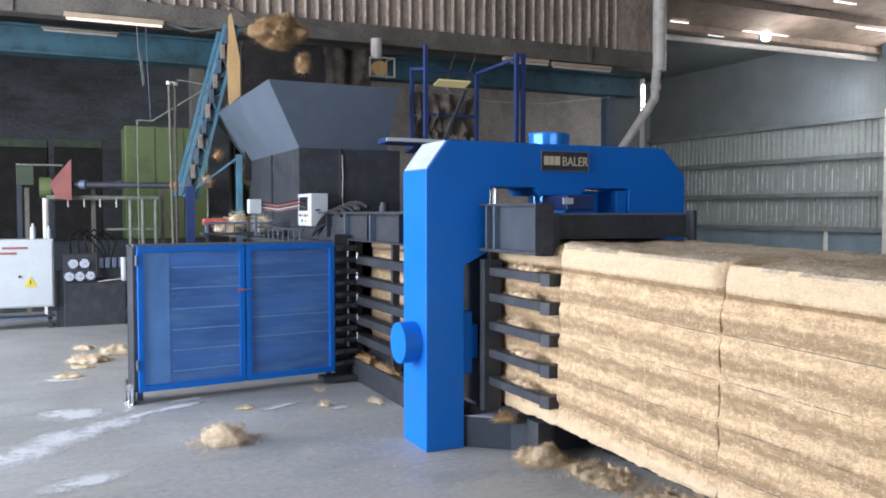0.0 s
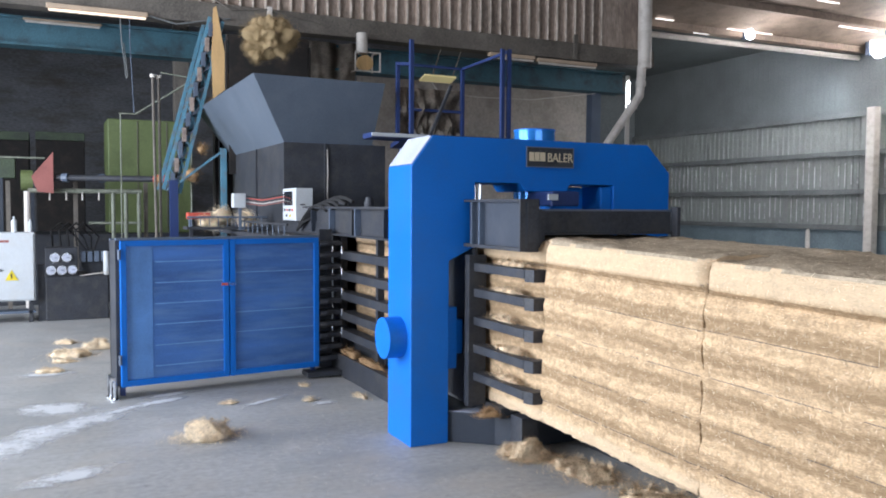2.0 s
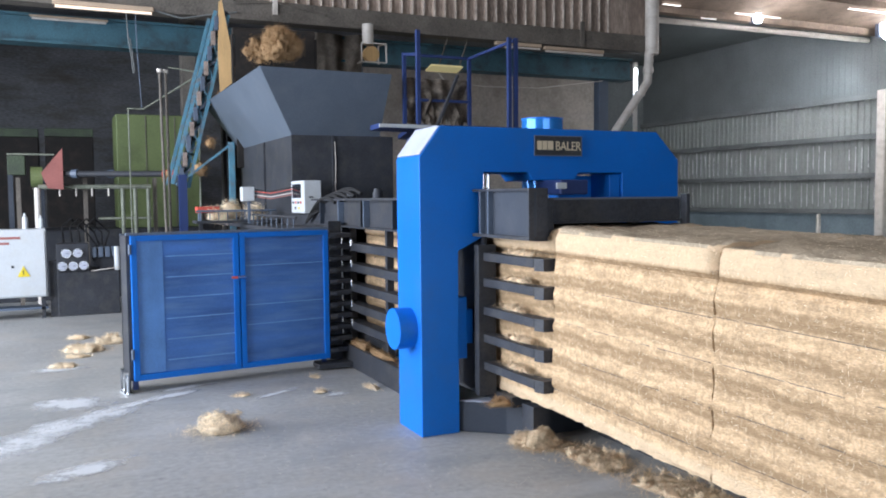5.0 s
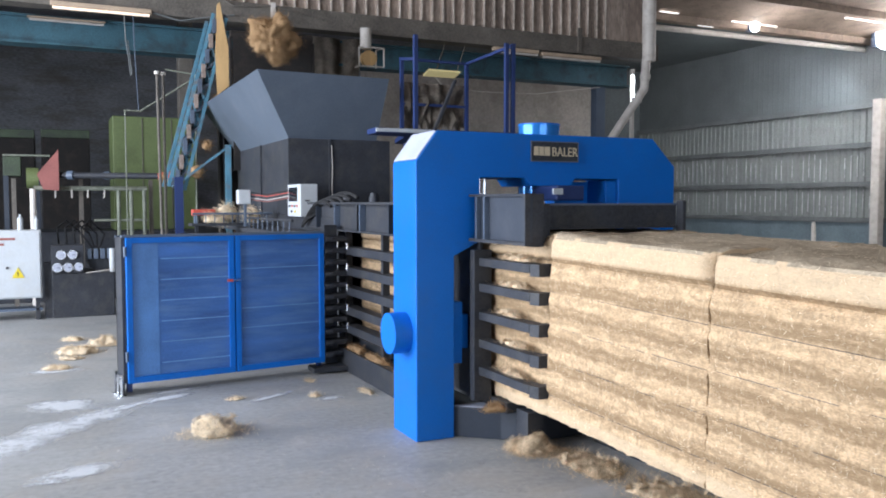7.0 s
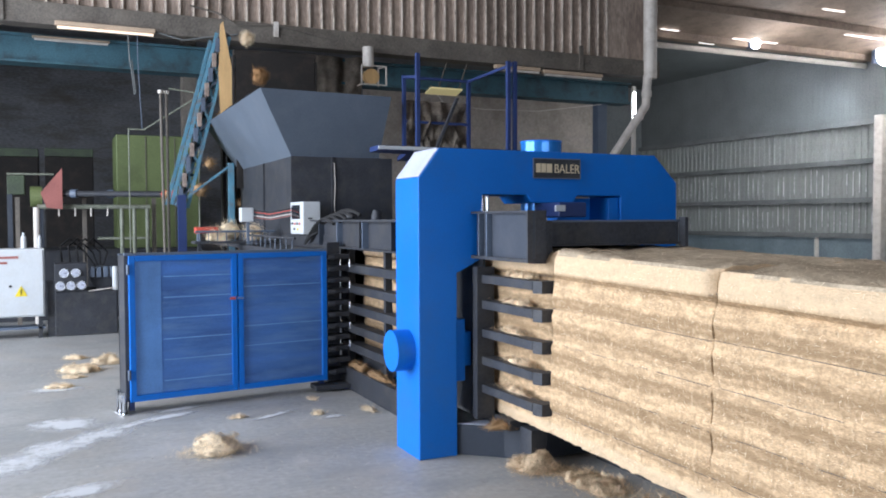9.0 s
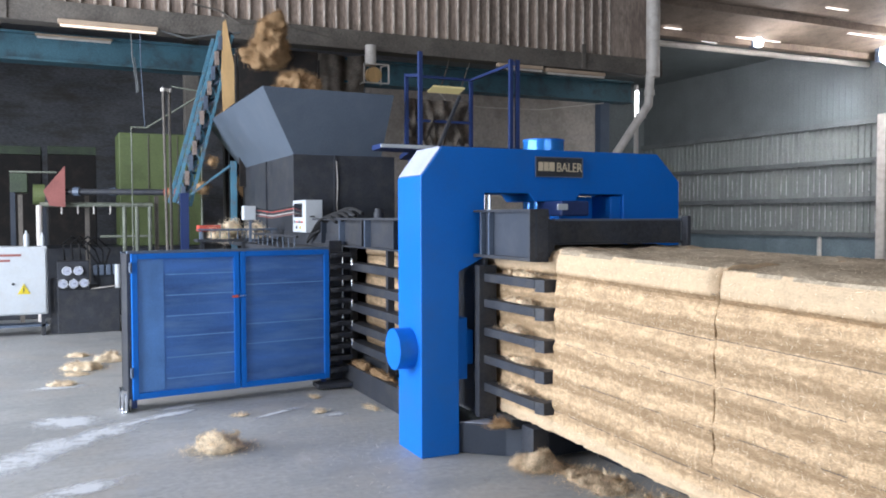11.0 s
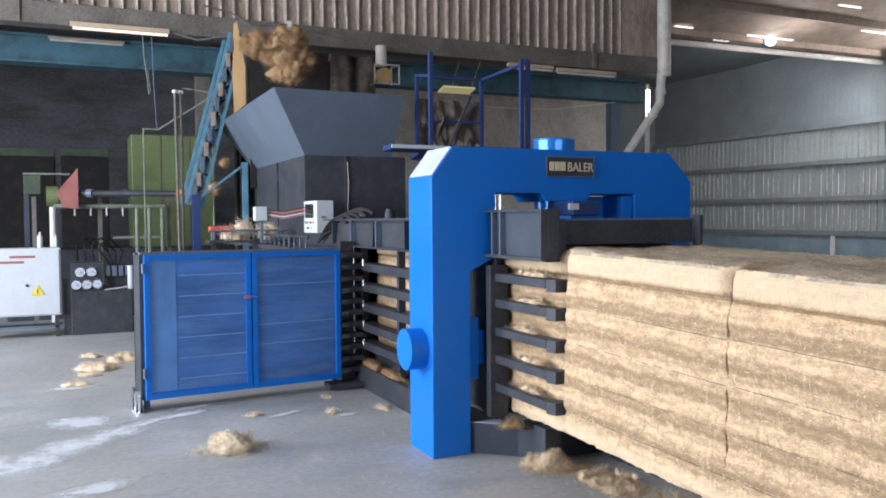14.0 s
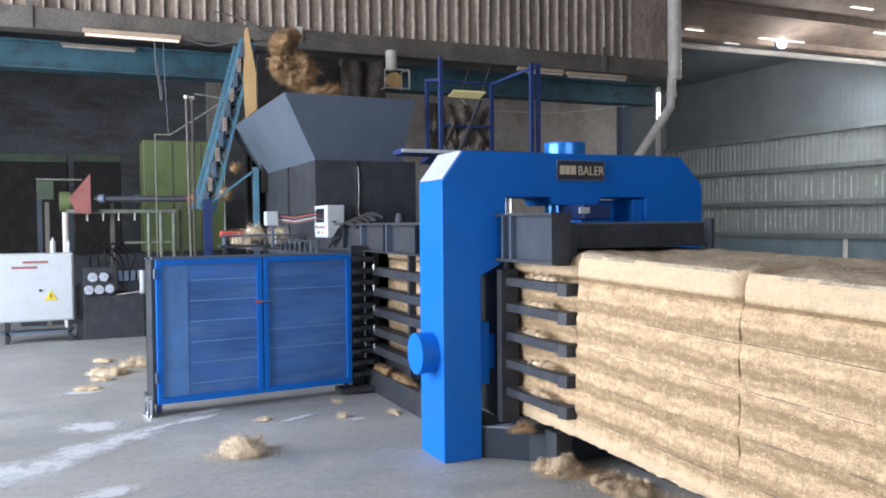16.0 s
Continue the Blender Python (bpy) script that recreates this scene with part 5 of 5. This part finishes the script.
def litter():
    """Fine fibre chaff strewn over the floor, thicker beside the press."""
    rng = random.Random(5)
    bm = bmesh.new()
    for k in range(3400):
        if k % 2:
            x, y = rng.gauss(2.2, 0.8), rng.gauss(5.2, 1.6)
        else:
            x, y = rng.uniform(-1.5, 3.0), rng.uniform(2.5, 11.5)
        if 2.05 < x < 4.3 and y > 4.4:
            continue
        a, ln, w = rng.uniform(0, 6.3), rng.uniform(0.002, 0.009), rng.uniform(0.0005, 0.0014)
        u, v = Vector((math.cos(a), math.sin(a), 0)) * ln, Vector((-math.sin(a), math.cos(a), 0)) * w
        p = Vector((x, y, 0.003))
        bend = v * rng.uniform(-3, 3)
        q = [bm.verts.new(c) for c in (p - u, p + v + bend + Vector((0, 0, 0.004)), p + u, p - v + bend)]
        bm.faces.new(q)
    tagged(part("floor_litter", bm, CHAFF), "fine pale fibre chaff strewn on the concrete", "fibre litter", kind="stuff")


litter()


def spill(x, y, ln, w, deg, seed):
    """A thin dried spill with a ragged outline."""
    rng = random.Random(seed)
    bm = bmesh.new()
    c = bm.verts.new((0, 0, 0.0025))
    ring = []
    for k in range(40):
        a = 2 * math.pi * k / 40
        r = 1 + 0.35 * noise.noise((math.cos(a) * 2 + seed, math.sin(a) * 2, 0)) + rng.uniform(-0.12, 0.12)
        ring.append(bm.verts.new((math.cos(a) * r, math.sin(a) * r, 0.0025)))
    for k in range(40):
        bm.faces.new((c, ring[k], ring[(k + 1) % 40]))
    s = tagged(part("floor_stain", bm, SPILL), "ragged white dried spill on the concrete", "stain", "white stains on the floor", "structure")
    s.matrix_basis = pose(x, y, 0.0003 * seed, 0, 0, deg) @ Matrix.Diagonal((ln, w, 1, 1))


for k, r in enumerate(((0.0, 6.15, 0.75, 0.24, 40), (-0.45, 5.75, 0.65, 0.30, 35), (0.06, 6.85, 0.26, 0.36, 60), (0.3, 6.42, 0.45, 0.16, 38), (-0.8, 5.5, 0.6, 0.3, 30), (0.75, 6.75, 0.4, 0.10, 25), (0.9, 7.0, 0.3, 0.08, 10), (0.0, 8.3, 0.3, 0.15, 0), (1.95, 6.2, 0.12, 0.1, 0), (0.1, 5.1, 0.35, 0.14, 20), (1.55, 6.45, 0.25, 0.06, 30), (0.5, 6.6, 0.35, 0.07, 40))):
    spill(*r, k)


# ---- fibre tufts carried up the lift and thrown into the hopper ----
tufts = []


def toss(sx, sz, material, rows):
    """A tuft of half-width sx and half-height sz; rows of (seconds, x, z) while it hangs over and falls from the head drum."""
    k = len(tufts)
    small = sx < 0.15
    bm = clump_mesh(200 + k, sx, 0.26 if not small else sx, sz, 800 if small else 6500, 3 if small else 5, False, 0.07 if small else 0.12)
    ob = tagged(part("fibre_tuft", bm, material, smooth=True, crease=180), "small wisp of fibre tumbling into the hopper" if small else "loose tan fibre tuft tumbling into the hopper", "fibre", "fibre tufts on the lift")
    tufts.append((ob, rows, k))


toss(0.37, 0.23, FIBRE, [(0, 2.73, 3.98), (0.2, 2.77, 3.87), (0.4, 2.89, 3.67), (0.52, 2.93, 3.39)])
toss(0.10, 0.16, FIBRE, [(0, 3.00, 3.55), (0.1, 3.01, 3.36)])
toss(0.10, 0.10, FIBRE_DARK, [(0.45, 3.09, 3.90), (0.6, 3.20, 3.70), (0.75, 3.23, 3.41)])
toss(0.35, 0.33, FIBRE_OLIVE, [(1.3, 2.63, 3.87), (1.6, 2.69, 3.88), (1.8, 2.72, 3.89), (2, 2.78, 3.80), (2.2, 2.81, 3.75), (2.4, 2.76, 3.63), (2.6, 2.89, 3.47), (2.75, 2.91, 3.18)])
toss(0.14, 0.24, FIBRE, [(2.6, 2.76, 3.83), (2.8, 2.79, 3.69), (3, 2.86, 3.54), (3.1, 2.86, 3.25)])
toss(0.11, 0.10, FIBRE_PALE, [(2.6, 2.35, 3.94), (2.8, 2.35, 3.94), (3, 2.40, 3.95), (3.2, 2.48, 3.84), (3.4, 2.56, 3.59), (3.55, 2.68, 3.37), (3.62, 2.71, 3.22)])
toss(0.10, 0.17, FIBRE, [(3.1, 2.78, 3.92), (3.4, 2.85, 3.70), (3.55, 2.86, 3.42), (3.62, 2.86, 3.27)])
toss(0.08, 0.08, FIBRE_DARK, [(3.7, 2.50, 3.77), (3.8, 2.52, 3.76), (4, 2.55, 3.46), (4.08, 2.56, 3.27)])
toss(0.27, 0.23, FIBRE, [(4.6, 2.71, 3.81), (4.9, 2.79, 3.75), (5.1, 2.86, 3.39), (5.2, 2.87, 3.24)])
toss(0.23, 0.21, FIBRE, [(5.2, 2.71, 3.79), (5.6, 2.79, 3.73), (5.8, 2.86, 3.40), (5.88, 2.86, 3.25)])
toss(0.24, 0.33, FIBRE, [(5.9, 2.86, 3.85), (6.3, 2.88, 3.70), (6.5, 2.91, 3.49), (6.6, 2.92, 3.27)])
toss(0.25, 0.23, FIBRE, [(6.3, 2.86, 3.86), (6.5, 2.88, 3.79), (6.7, 2.94, 3.58), (6.85, 2.99, 3.29)])
toss(0.19, 0.28, FIBRE, [(6.6, 2.79, 3.86), (6.9, 2.84, 3.67), (7.1, 2.88, 3.62), (7.2, 2.92, 3.32)])
toss(0.35, 0.30, FIBRE, [(6.8, 2.68, 3.79), (7.1, 2.81, 3.75), (7.3, 2.89, 3.70), (7.42, 2.93, 3.42)])
toss(0.23, 0.26, FIBRE, [(7.3, 2.70, 3.88), (7.5, 2.82, 3.87), (7.7, 2.74, 3.82), (7.9, 2.73, 3.69), (8.1, 2.75, 3.57), (8.22, 2.77, 3.40)])
toss(0.20, 0.16, FIBRE, [(7.2, 3.01, 3.93), (7.5, 3.09, 3.86), (7.7, 3.23, 3.67), (7.85, 3.24, 3.42)])
toss(0.10, 0.10, FIBRE_DARK, [(8.7, 2.32, 3.88), (8.9, 2.46, 3.69), (9, 2.53, 3.48)])
toss(0.08, 0.08, FIBRE_PALE, [(8.8, 2.36, 3.94), (9.1, 2.39, 3.96), (9.4, 2.49, 3.92), (9.6, 2.64, 3.67), (9.68, 2.65, 3.51)])
toss(0.27, 0.21, FIBRE, [(9.5, 2.57, 4.11), (9.9, 2.75, 4.01), (10.1, 2.82, 3.64), (10.18, 2.83, 3.48)])
toss(0.33, 0.23, FIBRE, [(10.3, 2.67, 4.07), (10.7, 2.85, 3.97), (10.9, 2.92, 3.60), (10.98, 2.94, 3.44)])
toss(0.22, 0.33, FIBRE, [(11, 2.70, 4.03), (11.3, 2.83, 3.90), (11.5, 2.88, 3.78), (11.65, 2.91, 3.52)])
toss(0.39, 0.29, FIBRE, [(11.2, 2.77, 4.04), (11.5, 2.84, 3.98), (11.7, 2.87, 3.94), (11.9, 2.95, 3.90), (12.1, 3.01, 3.80), (12.3, 3.03, 3.73), (12.5, 3.08, 3.69), (12.62, 3.10, 3.46)])
toss(0.40, 0.19, FIBRE, [(12.3, 2.65, 3.99), (12.5, 2.77, 3.95), (12.7, 2.79, 3.91), (12.9, 2.83, 3.90), (13.1, 2.91, 3.80), (13.25, 3.07, 3.61), (13.36, 3.09, 3.46)])
toss(0.34, 0.29, FIBRE, [(12.9, 2.66, 4.01), (13.1, 2.64, 4.02), (13.3, 2.73, 3.98), (13.5, 2.76, 3.94), (13.7, 2.84, 3.88), (13.9, 2.81, 3.71), (14, 2.81, 3.66), (14.15, 2.85, 3.45)])
toss(0.29, 0.23, FIBRE, [(13.8, 2.69, 3.96), (14, 2.78, 3.96), (14.2, 2.85, 3.91), (14.3, 2.89, 3.91), (14.5, 2.92, 3.88), (14.7, 3.01, 3.71), (14.82, 3.06, 3.47)])
toss(0.32, 0.22, FIBRE, [(14.1, 2.47, 3.95), (14.5, 2.46, 3.96), (14.7, 2.52, 3.93), (14.9, 2.63, 3.90), (15, 2.66, 3.79), (15.1, 2.61, 3.60), (15.18, 2.61, 3.45)])
toss(0.42, 0.20, FIBRE, [(14.7, 2.37, 4.04), (14.9, 2.44, 4.02), (15.1, 2.65, 4.00), (15.3, 2.70, 3.96), (15.5, 2.82, 3.91), (15.7, 2.96, 3.78), (15.8, 2.99, 3.71), (15.95, 3.02, 3.53)])
toss(0.24, 0.31, FIBRE, [(15.2, 2.40, 3.93), (15.5, 2.44, 3.84), (15.7, 2.65, 3.87), (15.8, 2.68, 3.80), (16, 2.74, 3.63)])
toss(0.22, 0.12, FIBRE, [(15.5, 2.36, 4.06), (15.8, 2.46, 4.09), (16, 2.56, 3.99)])
toss(0.16, 0.15, FIBRE, [(15.8, 2.45, 3.78), (16, 2.51, 3.67)])


def motions():
    for ob, rows, k in tufts:
        rng = random.Random(k)
        y, a, spin = 11.1 + rng.uniform(-0.08, 0.08), rng.uniform(-20, 20), rng.uniform(20, 45) * rng.choice((-1, 1))
        t0, x0, z0 = rows[0]
        t1, x1, z1 = rows[-1]
        span = max(0.3, t1 - t0)
        way = [(t0 - 2.2, (2.9, 12.36, 0.8 + 0.05 * (k % 8)), 0), (t0 - 0.8, (max(2.7, x0), 12.34, 2.9), 0), (t0 - 0.3, (max(2.62, x0), 12.2, z0 - 0.25), 0)]
        way += [(t, (x, y, z), spin * ((t - t0) / span) ** 2) for t, x, z in rows]
        way += [(t1 + 0.15, (x1 * 0.6 + 1.18, y, 2.6), spin * 1.3), (t1 + 0.3, (2.98, y, 1.7), spin * 1.6), (t1 + 0.45, (2.98, y - 0.2 * (k % 4), 0.75 + 0.02 * (k % 7)), spin * 1.7)]
        keys = [(t, pose(*p, a * 0.4, turn, a * 0.3)) for t, p, turn in way]

        def at(u):
            if u <= keys[0][0]:
                return keys[0][1]
            for (ta, ma), (tb, mb) in zip(keys, keys[1:]):
                if ta <= u <= tb:
                    return ma.lerp(mb, (u - ta) / (tb - ta))
            return keys[-1][1]
        walk(ob, [(0.0, at(0.0))] + [r for r in keys if 0.02 < r[0] < 15.98] + [(16.0, at(16.0))])


motions()
